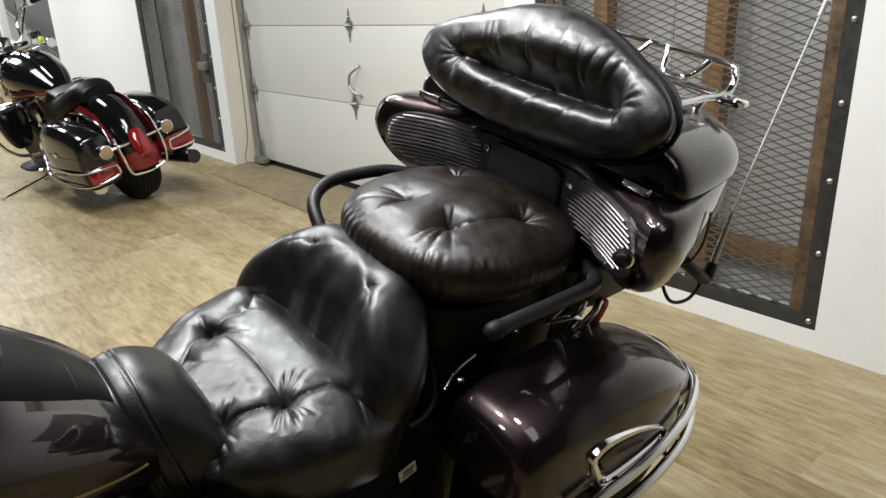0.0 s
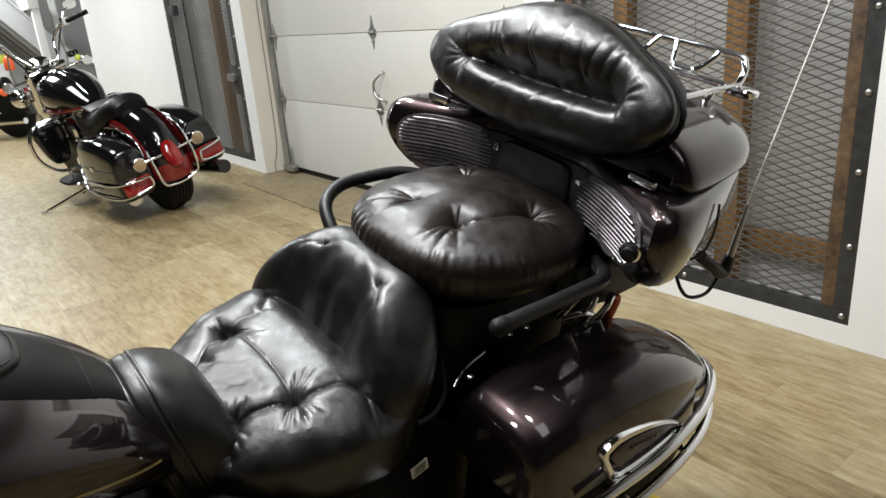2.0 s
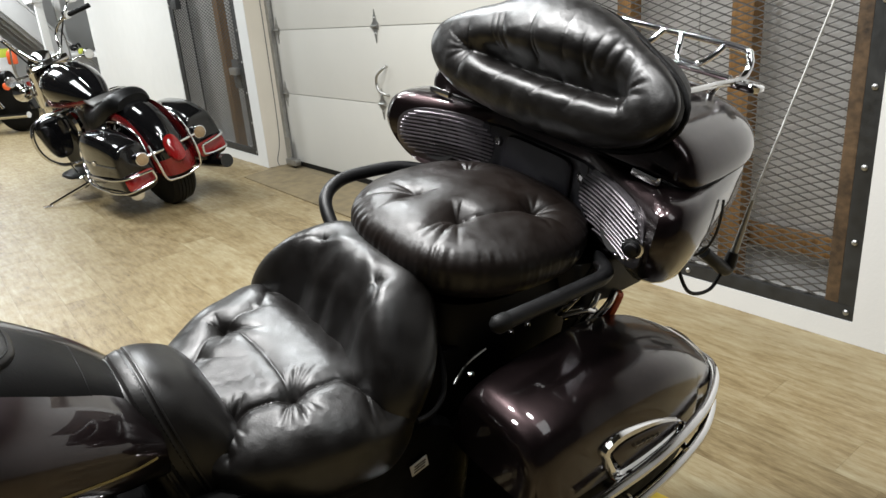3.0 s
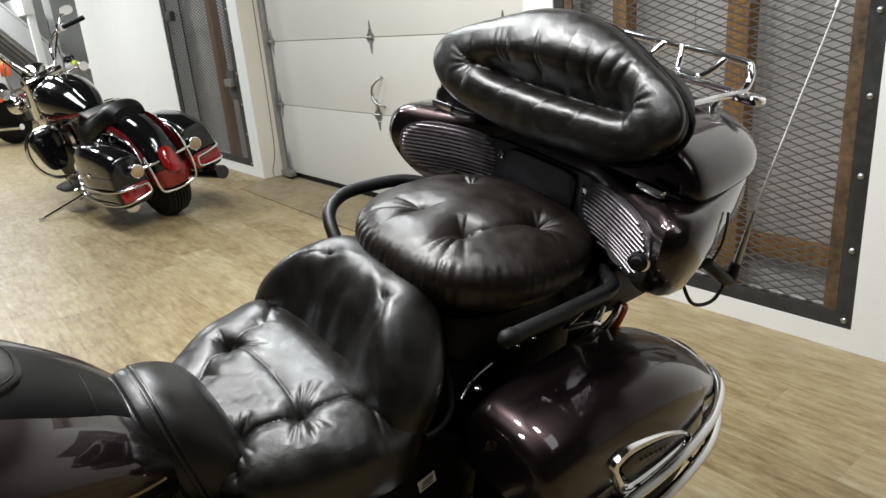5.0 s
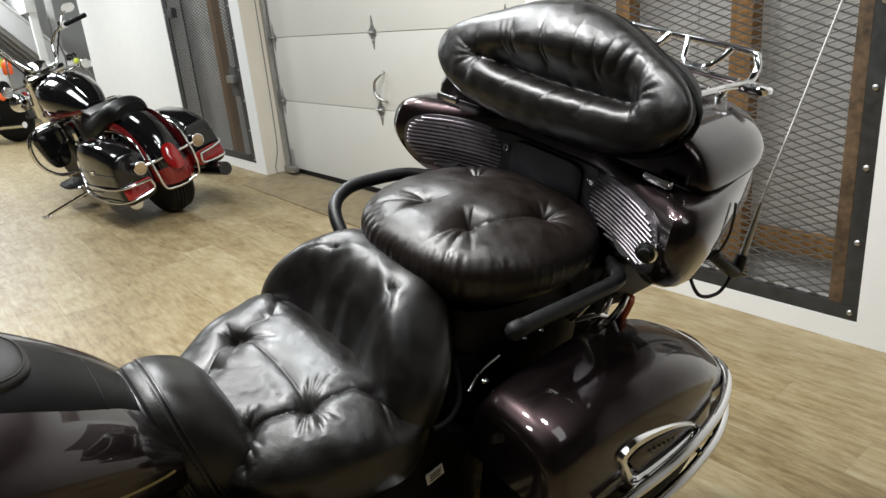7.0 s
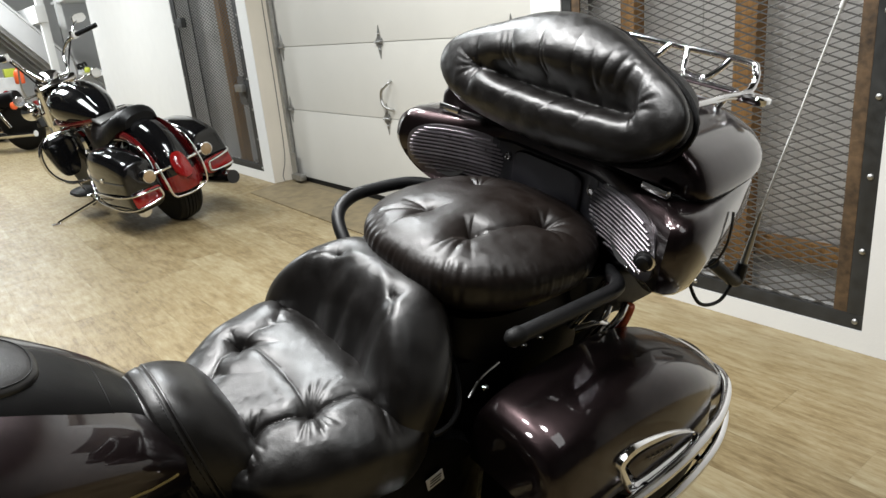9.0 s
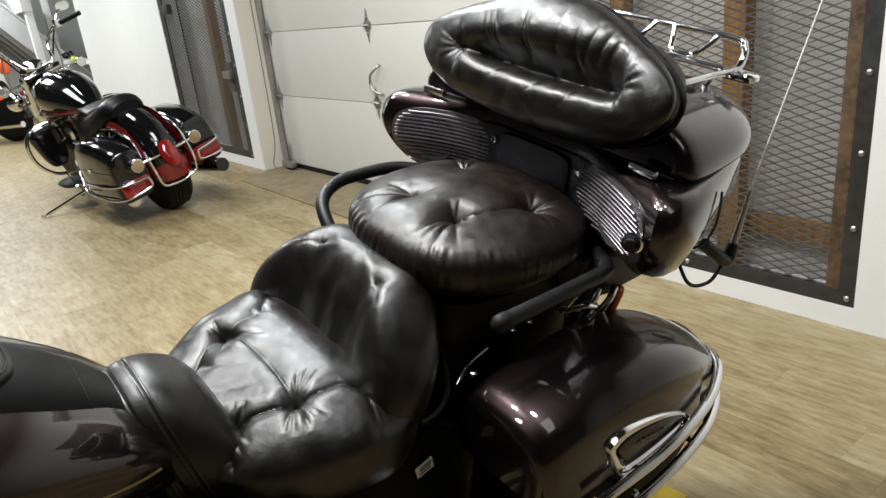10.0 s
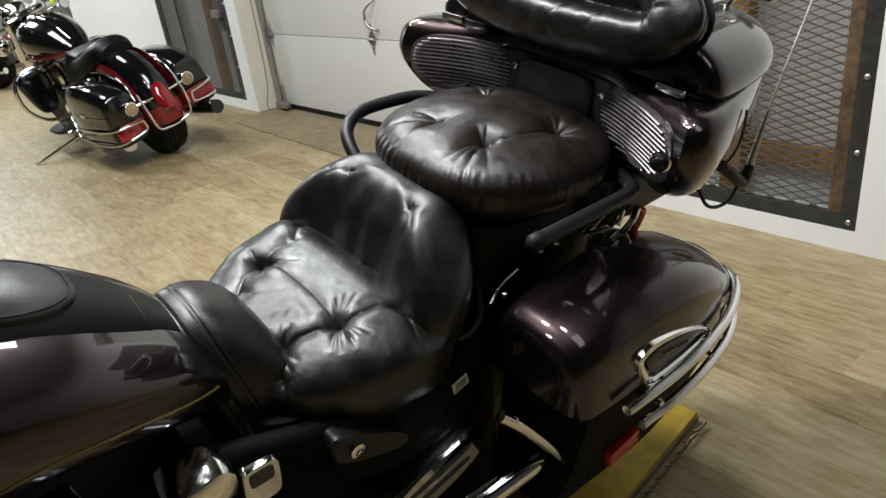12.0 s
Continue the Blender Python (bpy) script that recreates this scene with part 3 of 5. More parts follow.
levels = spline([(0.838, 0.70, 0.085), (0.842, 0.76, 0.075), (0.86, 0.86, 0.052), (0.885, 0.93, 0.028), (0.92, 0.98, 0.008), (0.95, 1.0, 0.0), (0.978, 0.998, 0.003), (0.994, 0.985, 0.010), (1.004, 0.955, 0.022), (1.008, 0.91, 0.036)], 36)
trunk = part("trunk", loft([trunk_ring(z, g, t) for z, g, t in levels]), PAINT, bike, "glossy dark maroon trunk with speaker pods")
# lid
lid_levels = spline([(1.0105, 0.985, 0), (1.014, 1.0, 0), (1.032, 0.992, 0), (1.050, 0.95, 0), (1.066, 0.875, 0), (1.080, 0.74, 0), (1.089, 0.5, 0), (1.093, 0.15, 0)], 44)


def lid_ring(z, k):
    side = [(0.0, 0.985), (0.10, 0.982), (0.20, 0.975), (0.255, 0.970), (0.276, 0.974), (0.285, 0.988), (0.286, 1.02), (0.281, 1.08), (0.272, 1.14), (0.257, 1.19), (0.232, 1.232), (0.196, 1.264), (0.15, 1.286), (0.08, 1.298), (0.0, 1.301)]
    half = spline(side, 44)
    plan = [tuple(p) for p in half] + [(-a, b) for a, b in half[-2:0:-1]]
    return [(a * k, 1.06 + (b - 1.06) * k, z) for a, b in plan]


part("trunk_lid", loft([lid_ring(z, k) for z, k, _ in lid_levels]), PAINT, trunk)
part("lid_seal", tube(lid_ring(1.009, 0.975), 0.0045, 8, closed=True), RUBBER, trunk)
# chrome hinges under the backrest
for s in (-1, 1):
    part("lid_hinge", box(0.048, 0.012, 0.012, pose(s * 0.228, 0.952, 1.017, 0, 0, -s * 6), 0.004), CHROME, trunk)

# centre panel between the speakers
bm = bmesh.new()
rows = []
for z, off in ((0.885, 0.006), (0.89, -0.004), (0.985, -0.004), (0.993, 0.006)):
    rows.append([bm.verts.new((u, trunk_front(u) + off, z)) for u in np.linspace(-0.125, 0.125, 30)])
for a, b in zip(rows, rows[1:]):
    for i in range(len(a) - 1):
        bm.faces.new((a[i], a[i + 1], b[i + 1], b[i]))
part("centre_panel", bm, GREYPLASTIC, trunk, "charcoal plastic panel between the speakers")
part("cover_plate", loft([superring(0.078 * k, 0.042 * k, 6, 40, lambda s, t, y=y: (s, y, 0.94 + t)) for y, k in ((0.982, 1.0), (0.976, 1.0), (0.974, 0.97))]), GREYPLASTIC, trunk)
for s in (-1, 1):
    bm = lathe([(0.0075, 0), (0.0075, 0.002), (0.005, 0.003), (0.0045, 0.001)], 16, pose(s * 0.096, 0.979, 0.96, 90, 0, 0))
    part("screw", bm, CHROME, trunk)
    part("screw_cup", lathe([(0.011, 0), (0.0105, 0.0015), (0.0085, 0.0016), (0.0083, 0.0)], 20, pose(s * 0.096, 0.9815, 0.96, 90, 0, 0)), PLASTIC, trunk)
    part("panel_groove", tube([(s * 0.118, trunk_front(0.118) - 0.0045, 0.892), (s * 0.115, trunk_front(0.115) - 0.0045, 0.94), (s * 0.112, trunk_front(0.112) - 0.0045, 0.985)], 0.0014, 6), INK, trunk)


def speaker(s):
    """Louvred grille that follows the pod: a dark round cone behind curved bright slats."""
    grille = part("speaker_grille", grille_base(s), GRILLE, trunk, "louvred speaker grille with bright curved slats")
    for k in range(13):
        f = (k + 0.5) / 13
        z = 0.893 + 0.092 * f
        half = math.sqrt(max(0.06, 1 - (1.85 * abs(f - 0.54)) ** 2.6))
        u0, u1 = 0.185 - 0.083 * half, 0.190 + 0.082 * half
        pts = [(s * u, trunk_front(u) - 0.006 + 0.01 * (0.93 - z) / 0.05 * (z < 0.93), z + 0.004 * math.sin((u - u0) / (u1 - u0) * math.pi)) for u in np.linspace(u0, u1, 14)]
        part("slat", tube(pts, 0.0021, 7, flat=0.9), SLAT, grille)
    return grille


def grille_base(s):
    """Oval recessed panel laid on the pod."""
    rings = []
    for k, off in ((1.0, 0.004), (1.0, -0.002), (0.94, -0.003), (0.5, -0.003), (0.05, -0.003)):
        rings.append(superring(0.094 * k, 0.054 * k, 2.9, 48, lambda p, q: (s * (0.187 + p), trunk_front(0.187 + p) + off + 0.012 * max(0, 0.93 - 0.938 - q) / 0.05, 0.938 + q)))
    return loft(rings)


GRILLE = material("satin_mauve_grey_grille", (0.15, 0.14, 0.15), 0.34, metal=0.7, grain=0.2, scale=60, rough_var=0.06)
SLAT = material("satin_silver_slats", (0.30, 0.28, 0.30), 0.33, metal=0.85, grain=0.15, scale=60, rough_var=0.06)
for s in (-1, 1):
    g = speaker(s)
    part("speaker_cone", lathe([(0.043, 0.0), (0.043, 0.0025), (0.03, 0.001), (0.012, 0.003)], 28, Matrix.Translation((s * 0.205, trunk_front(0.205) + 0.0, 0.938)) @ pose(0, 0, 0, 90, 0, -s * 24)), INK, g)
# control knob on the left pod
part("knob", lathe([(0.013, 0), (0.013, 0.004), (0.010, 0.006), (0.009, 0.011), (0.007, 0.012)], 24, Matrix.Translation((0.268, 0.892, 0.938)) @ pose(0, 0, 0, 90, 0, 20)), PLASTIC, trunk)
part("knob_ring", lathe([(0.0155, 0), (0.0155, 0.0025), (0.0135, 0.0035)], 24, Matrix.Translation((0.268, 0.893, 0.938)) @ pose(0, 0, 0, 90, 0, 20)), CHROME, trunk)

for s in (-1, 1):
    part("panel_gap", tube([(s * 0.299, 1.05, 0.985), (s * 0.3035, 1.047, 0.96), (s * 0.3015, 1.05, 0.93), (s * 0.288, 1.06, 0.895), (s * 0.268, 1.07, 0.872)], 0.002, 8, 24), INK, trunk)
part("marker_light", loft([superring(0.010 * k, 0.034 * k, 3, 24, lambda p, q, y=y: (0.178 + p + 0.25 * q, 1.02 - y, 0.748 + q)) for y, k in ((0.0, 1.0), (0.012, 1.0), (0.016, 0.8))]), ORANGE, bike, "small orange-red marker lens")
for a, b in (((0.10, 0.90, 0.75), (0.165, 0.97, 0.80)), ((0.12, 0.93, 0.74), (0.175, 1.0, 0.775)), ((0.09, 0.86, 0.76), (0.13, 0.88, 0.79)), ((0.172, 0.925, 0.735), (0.186, 0.955, 0.80)), ((0.178, 0.955, 0.73), (0.19, 0.995, 0.79)), ((0.168, 0.90, 0.765), (0.19, 0.945, 0.772))):
    part("chrome_strut", tube([a, ((a[0] + b[0]) / 2 + 0.01, (a[1] + b[1]) / 2, (a[2] + b[2]) / 2 + 0.012), b], 0.006, 10, 14), CHROME, bike)
for q in ((0.15, 0.80, 0.765), (0.155, 0.83, 0.77), (0.14, 0.76, 0.75), (0.165, 0.71, 0.735), (0.12, 0.97, 0.812)):
    part("bolt", lathe([(0.006, 0), (0.006, 0.004), (0.003, 0.006)], 12, Matrix.Translation(q)), CHROME, bike)
part("trim_strip", tube([(0.175, 0.67, 0.742), (0.165, 0.70, 0.757), (0.16, 0.74, 0.765)], 0.0025, 8, 14), CHROME, bike)

part("trunk_base", loft([superring(0.18 * k, 0.15 * k, 4, 40, lambda p, q, z=z: (p, 1.03 + q, z)) for z, k in ((0.765, 0.9), (0.775, 1.0), (0.835, 1.0), (0.85, 0.97))]), PLASTIC, bike)

# luggage rack
rack = part("luggage_rack", tube([(-0.16, 1.2, 1.098), (-0.168, 1.255, 1.10), (-0.168, 1.28, 1.112), (-0.160, 1.294, 1.132), (-0.135, 1.30, 1.142), (0, 1.305, 1.142), (0.135, 1.30, 1.142), (0.160, 1.294, 1.132), (0.168, 1.28, 1.112), (0.168, 1.255, 1.10), (0.16, 1.2, 1.098)], 0.0062, 10, 120), CHROME, bike, "chrome tube luggage rack with a raised rear rail")
part("base_bar", tube([(-0.155, 1.255, 1.10), (0, 1.258, 1.10), (0.155, 1.255, 1.10)], 0.006, 10, 20), CHROME, rack)
for s in (-1, 1):
    part("side_rail", tube([(s * 0.16, 1.21, 1.098), (s * 0.158, 1.12, 1.096), (s * 0.14, 1.06, 1.092)], 0.0062, 10, 24), CHROME, rack)
    part("loop", tube([(s * 0.018, 1.302, 1.142), (s * 0.030, 1.285, 1.122), (s * 0.040, 1.27, 1.110), (s * 0.060, 1.266, 1.106), (s * 0.085, 1.268, 1.108), (s * 0.098, 1.285, 1.122), (s * 0.108, 1.302, 1.142)], 0.0058, 10, 36), CHROME, rack)
    for v in (1.09, 1.2):
        part("rack_foot", tube([(s * 0.150, v, 1.060), (s * 0.152, v + 0.004, 1.074), (s * 0.160, v + 0.012, 1.097)], [0.013, 0.006, 0.006], 10, 12), CHROME, rack)
    part("end_tab", loft([superring(0.032 * k, 0.014 * k, 3, 24, lambda a, b, z=z: (s * 0.180 + a, 1.258 + b * 1.3, z)) for z, k in ((1.089, 0.9), (1.092, 1), (1.099, 1), (1.102, 0.85))]), CHROME, rack)
for v in (1.10, 1.18):
    part("crossbar", tube([(-0.158, v, 1.095), (0, v, 1.095), (0.158, v, 1.095)], 0.005, 8, 16), CHROME, rack)

# aerial on its bracket
aerial = part("aerial", tube([(0.216, 1.33, 0.80), (0.219, 1.332, 0.90), (0.232, 1.334, 1.06), (0.248, 1.336, 1.25)], [0.0022, 0.0022, 0.002, 0.0018], 8, 24), LABEL, bike, "thin white whip aerial")
part("ferrule", tube([(0.214, 1.329, 0.76), (0.216, 1.33, 0.82), (0.218, 1.331, 0.885)], [0.0075, 0.006, 0.003], 12), STEEL, aerial)
part("tip", tube([(0.2478, 1.336, 1.245), (0.2495, 1.336, 1.268)], 0.004, 10), LABEL, aerial)
part("aerial_mount", tube([(0.195, 1.25, 0.79), (0.208, 1.28, 0.765), (0.213, 1.318, 0.742), (0.214, 1.328, 0.775)], [0.012, 0.012, 0.014, 0.011], 12, 20), PLASTIC, aerial)
part("aerial_cable", tube([(0.213, 1.31, 0.742), (0.215, 1.27, 0.712), (0.212, 1.2, 0.73), (0.2, 1.16, 0.79), (0.19, 1.15, 0.84)], 0.0035, 8, 30), RUBBER, aerial)

# passenger grab rails
for s in (-1, 1):
    if s < 0:
        line = [(-0.15, 0.965, 0.855), (-0.20, 0.925, 0.873), (-0.233, 0.87, 0.884), (-0.243, 0.80, 0.885), (-0.238, 0.738, 0.882), (-0.205, 0.692, 0.868), (-0.15, 0.68, 0.83), (-0.11, 0.69, 0.78)]
    else:
        line = [(0.165, 0.965, 0.852), (0.208, 0.93, 0.862), (0.2255, 0.90, 0.868), (0.228, 0.86, 0.8685), (0.228, 0.80, 0.868), (0.226, 0.74, 0.8665), (0.224, 0.698, 0.8645)]
    rail = part("grab_rail", tube(line, 0.0115, 14, 60), PLASTIC, bike, "black rubber-covered passenger grab rail")
    if s > 0:
        part("end_collar", tube([(0.2245, 0.708, 0.865), (0.2243, 0.704, 0.8648), (0.2237, 0.690, 0.864), (0.2235, 0.684, 0.8637), (0.2234, 0.680, 0.8635)], [0.0118, 0.0128, 0.0128, 0.009, 0.002], 16), RUBBER, rail)
        part("rail_stay", tube([(0.20, 0.92, 0.868), (0.18, 0.92, 0.82), (0.15, 0.91, 0.76)], 0.009, 10, 16), CHROME, rail)
part("seat_bridge", loft([superring(0.125 * k, 0.075 * k, 3.5, 40, lambda p, q, z=z: (p, 0.72 + q, z - 0.4 * p * p)) for z, k in ((0.70, 0.96), (0.715, 1.0), (0.735, 0.98), (0.742, 0.90), (0.744, 0.5))]), GREYPLASTIC, bike)

# ---- saddlebags


def saddlebag(s):
    """One hard bag: lid and lower shell, chrome badge trim, latch and guard rails."""
    rows = spline([(0.676, 0.708, 0.1, 0.308), (0.677, 0.718, 0.1, 0.319), (0.681, 0.728, 0.1, 0.327), (0.691, 0.738, 0.1, 0.333), (0.712, 0.748, 0.1, 0.337), (0.76, 0.757, 0.1, 0.340), (0.81, 0.762, 0.1, 0.341), (0.87, 0.766, 0.1, 0.344), (0.95, 0.762, 0.1, 0.346), (1.03, 0.738, 0.1, 0.342), (1.11, 0.697, 0.1, 0.328), (1.165, 0.664, 0.1, 0.31), (1.192, 0.65, 0.1, 0.292), (1.2, 0.640, 0.1, 0.27)], 90)

    def ring(v, top, inner, sh, z0):
        w = sh - 0.165
        pts = [(0.182, z0), (0.182, top - 0.03), (0.186, top - 0.012), (0.20, top - 0.002), (0.165 + 0.5 * w, top - 0.001), (sh - 0.046, top - 0.006), (sh - 0.022, top - 0.014), (sh - 0.006, top - 0.028), (sh + 0.004, top - 0.050), (sh + 0.016, top - 0.10), (sh + 0.034, 0.57), (sh + 0.036, 0.5), (sh + 0.032, 0.40)]
        pts = [p for p in pts if p[1] >= z0]
        pts = pts if len(pts) > 3 else [(0.182, z0), (0.19, top), (sh - 0.03, top), (sh - 0.01, z0)]
        p = spline(pts + ([(pts[-1][0] + 0.003, z0)] if pts[-1][1] > z0 else []), 54)
        return [(s * a, v, max(b, z0)) for a, b in p]

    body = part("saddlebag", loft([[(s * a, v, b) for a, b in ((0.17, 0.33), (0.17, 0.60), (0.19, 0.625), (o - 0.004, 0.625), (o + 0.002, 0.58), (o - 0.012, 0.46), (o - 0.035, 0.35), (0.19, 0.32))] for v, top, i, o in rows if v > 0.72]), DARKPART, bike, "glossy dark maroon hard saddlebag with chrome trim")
    part("bag_lid", loft([ring(v, top, i, o, 0.632) for v, top, i, o in rows]), PAINT, body)
    return body


for s in (-1, 1):
    bag = saddlebag(s)
    if s > 0:
        edge = spline([(0.791, 0.683), (0.796, 0.692), (0.825, 0.700), (0.87, 0.696), (0.92, 0.684), (0.962, 0.666), (0.984, 0.650), (0.985, 0.637), (0.968, 0.629), (0.90, 0.628), (0.83, 0.629), (0.812, 0.634), (0.801, 0.655), (0.791, 0.683)], 80)[:-1]

        def d_shape(kv, kw, out, dw=0.0):
            return [(0.3635 + out - 0.27 * (0.667 + (w - 0.667) * kw + dw - 0.664) - 0.3 * (v - 0.88) ** 2, 0.885 + (v - 0.885) * kv, 0.667 + (w - 0.667) * kw + dw) for v, w in edge]

        trim = part("badge_trim", loft([d_shape(1, 1, -0.012), d_shape(1, 1, 0.000), d_shape(0.98, 0.95, 0.004), d_shape(0.90, 0.76, 0.005), d_shape(0.86, 0.66, 0.002), d_shape(0.84, 0.60, -0.010)]), CHROME, bag, "chrome D-shaped badge trim")
        part("badge_inset", loft([d_shape(0.82, 0.52, -0.004, 0.002), d_shape(0.82, 0.52, 0.004, 0.002), d_shape(0.78, 0.44, 0.005, 0.002)]), PAINT, trim)
        for k in range(6):
            part("lettering_bar", box(0.0006, 0.006, 0.006, pose(0.3688, 0.855 + 0.011 * k, 0.674 - 0.0015 * k, 0, 15, 0)), CHAIN, trim)
    part("bag_bolt", lathe([(0.010, 0), (0.010, 0.003), (0.006, 0.006), (0.004, 0.0062)], 18, pose(s * 0.205, 0.86, 0.757, 0, 0, 0)), CHROME, bag)
    for z, o, v0 in ((0.638, 0.384, 0.752), (0.590, 0.392, 0.79)):
        part("guard_rail", tube([(s * (o - 0.006), v0, z - 0.007), (s * (o - 0.003), v0 + 0.04, z - 0.004), (s * o, 0.87, z), (s * (o - 0.002), 0.95, z + 0.008), (s * (o - 0.016), 1.04, z + 0.014), (s * (o - 0.048), 1.12, z + 0.012), (s * (o - 0.085), 1.165, z + 0.004), (s * (o - 0.13), 1.175, z)], 0.0085, 12, 60), CHROME, bag, "chrome guard rail")
    for v in (0.84, 1.0):
        part("rail_post", tube([(s * 0.335, v, 0.575), (s * 0.36, v, 0.592), (s * 0.386, v, 0.594)], 0.006, 8, 10), CHROME, bag)
        part("rail_post", tube([(s * 0.335, v, 0.61), (s * 0.36, v, 0.628), (s * 0.381, v, 0.638)], 0.006, 8, 10), CHROME, bag)
    part("guard_link", tube([(s * 0.33, 1.13, 0.648), (s * 0.338, 1.13, 0.602)], 0.008, 10), CHROME, bag)
    part("reflector", box(0.014, 0.075, 0.034, pose(s * 0.335, 0.85, 0.445, 8, 0, 0), 0.003), REDLENS, bag)

# ---- tank, console and body
rows = spline([(-0.42, 0.05, 0.88, 0.80), (-0.41, 0.10, 0.93, 0.78), (-0.36, 0.15, 0.965, 0.76), (-0.25, 0.185, 0.978, 0.775), (-0.1, 0.192, 0.972, 0.785), (0.03, 0.178, 0.952, 0.782), (0.1, 0.165, 0.928, 0.775), (0.17, 0.15, 0.896, 0.757), (0.25, 0.122, 0.845, 0.725), (0.30, 0.10, 0.795, 0.71)], 60)
tank = part("fuel_tank", loft([superring(a, (t - b) / 2, 3.0, 72, lambda p, q, v=v, t=t, b=b: (p, v, (t + b) / 2 + q)) for v, a, t, b in rows]), PAINT, bike, "glossy dark maroon fuel tank")
for s in (-1, 1):
    stripe = []
    for v, a, t, b in rows[8:-2]:
        q = (b + 0.058 - (t + b) / 2) / ((t - b) / 2)
        stripe.append((s * a * max(0.0, 1 - abs(q) ** 3) ** (1 / 3), v, b + 0.058))
    part("pinstripe", tube(stripe, 0.002, 6), GOLD, tank, "thin gold pinstripe")
rows = spline([(-0.4, 0.05, 0.935), (-0.35, 0.08, 0.972), (-0.2, 0.094, 0.994), (-0.05, 0.096, 0.986), (0.06, 0.094, 0.965), (0.135, 0.090, 0.936), (0.18, 0.086, 0.912), (0.22, 0.082, 0.884), (0.255, 0.076, 0.853), (0.28, 0.068, 0.826), (0.30, 0.06, 0.79)], 50)
console = part("console_pad", loft([saddle_ring(v, a, t, t - 0.075, 36, 2.4) for v, a, t in rows]), VINYL, tank, "stitched black leather tank console")


def on_console(p, v, up):
    a, t = float(np.interp(v, rows[:, 0], rows[:, 1])), float(np.interp(v, rows[:, 0], rows[:, 2]))
    return (p, v, t - 0.075 + 0.075 * max(0.0, 1 - (min(abs(p), a) / a) ** 2.4) ** (1 / 2.4) + up)


flap = part("filler_flap", loft([superring(0.066 * k, 0.105 * k, 2.6, 60, lambda p, q, z=z: on_console(p, 0.085 + q, z)) for z, k in ((0.0, 1.0), (0.004, 1.0), (0.0055, 0.985), (0.0055, 0.9), (0.0055, 0.75), (0.0055, 0.5), (0.0055, 0.25), (0.0055, 0.02))]), LEATHER, console, "leather filler flap with a stitched edge")
part("flap_stud", lathe([(0.009, 0), (0.009, 0.003), (0.005, 0.005)], 16, Matrix.Translation(on_console(0.0, 0.075, 0.005))), STEEL, flap)
part("stitching", tube(superring(0.062, 0.10, 2.6, 90, lambda p, q: on_console(p, 0.085 + q, 0.006)), 0.0009, 6, closed=True), RUBBER, flap)
part("console_seam", tube([on_console(p, 0.243, 0.0) for p in np.linspace(-0.074, 0.06, 24)], 0.0008, 6), VINYL, console)

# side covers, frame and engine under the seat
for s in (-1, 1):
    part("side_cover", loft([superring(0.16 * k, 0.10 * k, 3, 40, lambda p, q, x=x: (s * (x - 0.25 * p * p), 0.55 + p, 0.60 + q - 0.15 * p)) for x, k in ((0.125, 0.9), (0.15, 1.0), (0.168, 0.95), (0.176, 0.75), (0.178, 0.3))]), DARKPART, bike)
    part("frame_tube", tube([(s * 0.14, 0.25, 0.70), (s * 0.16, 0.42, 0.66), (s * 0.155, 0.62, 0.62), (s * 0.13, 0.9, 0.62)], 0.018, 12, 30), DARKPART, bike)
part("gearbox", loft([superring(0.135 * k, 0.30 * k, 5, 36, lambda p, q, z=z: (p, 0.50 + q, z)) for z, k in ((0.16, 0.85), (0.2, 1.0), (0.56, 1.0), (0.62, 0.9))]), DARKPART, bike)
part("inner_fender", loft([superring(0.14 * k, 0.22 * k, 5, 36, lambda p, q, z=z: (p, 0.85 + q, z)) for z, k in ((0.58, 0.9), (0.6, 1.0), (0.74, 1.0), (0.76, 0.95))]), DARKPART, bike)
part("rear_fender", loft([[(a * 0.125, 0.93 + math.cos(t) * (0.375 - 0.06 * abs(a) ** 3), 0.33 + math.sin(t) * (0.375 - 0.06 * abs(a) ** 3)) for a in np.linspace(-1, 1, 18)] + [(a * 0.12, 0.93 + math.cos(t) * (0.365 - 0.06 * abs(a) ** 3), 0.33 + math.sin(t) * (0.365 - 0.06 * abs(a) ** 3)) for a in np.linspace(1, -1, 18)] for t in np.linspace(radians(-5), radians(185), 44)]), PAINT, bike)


def wheel(parent, v, r=0.325, wide=0.075):
    w = part("wheel", lathe([(r * 0.72, -wide * 0.8), (r * 0.75, -wide * 0.7), (r * 0.70, -wide * 0.5), (r * 0.25, -wide * 0.4), (r * 0.2, -wide * 0.8), (0.02, -wide * 0.8), (0.02, wide * 0.8), (r * 0.2, wide * 0.8), (r * 0.25, wide * 0.4), (r * 0.70, wide * 0.5), (r * 0.75, wide * 0.7), (r * 0.72, wide * 0.8)], 40, pose(0, v, r, 0, 90, 0)), CHROME, parent)
    part("tyre", lathe([(r * 0.74, -wide * 0.8), (r * 0.86, -wide), (r * 0.95, -wide * 0.9), (r * 0.99, -wide * 0.5), (r, 0), (r * 0.99, wide * 0.5), (r * 0.95, wide * 0.9), (r * 0.86, wide), (r * 0.74, wide * 0.8)], 48, pose(0, v, r, 0, 90, 0)), RUBBER, w)
    return w


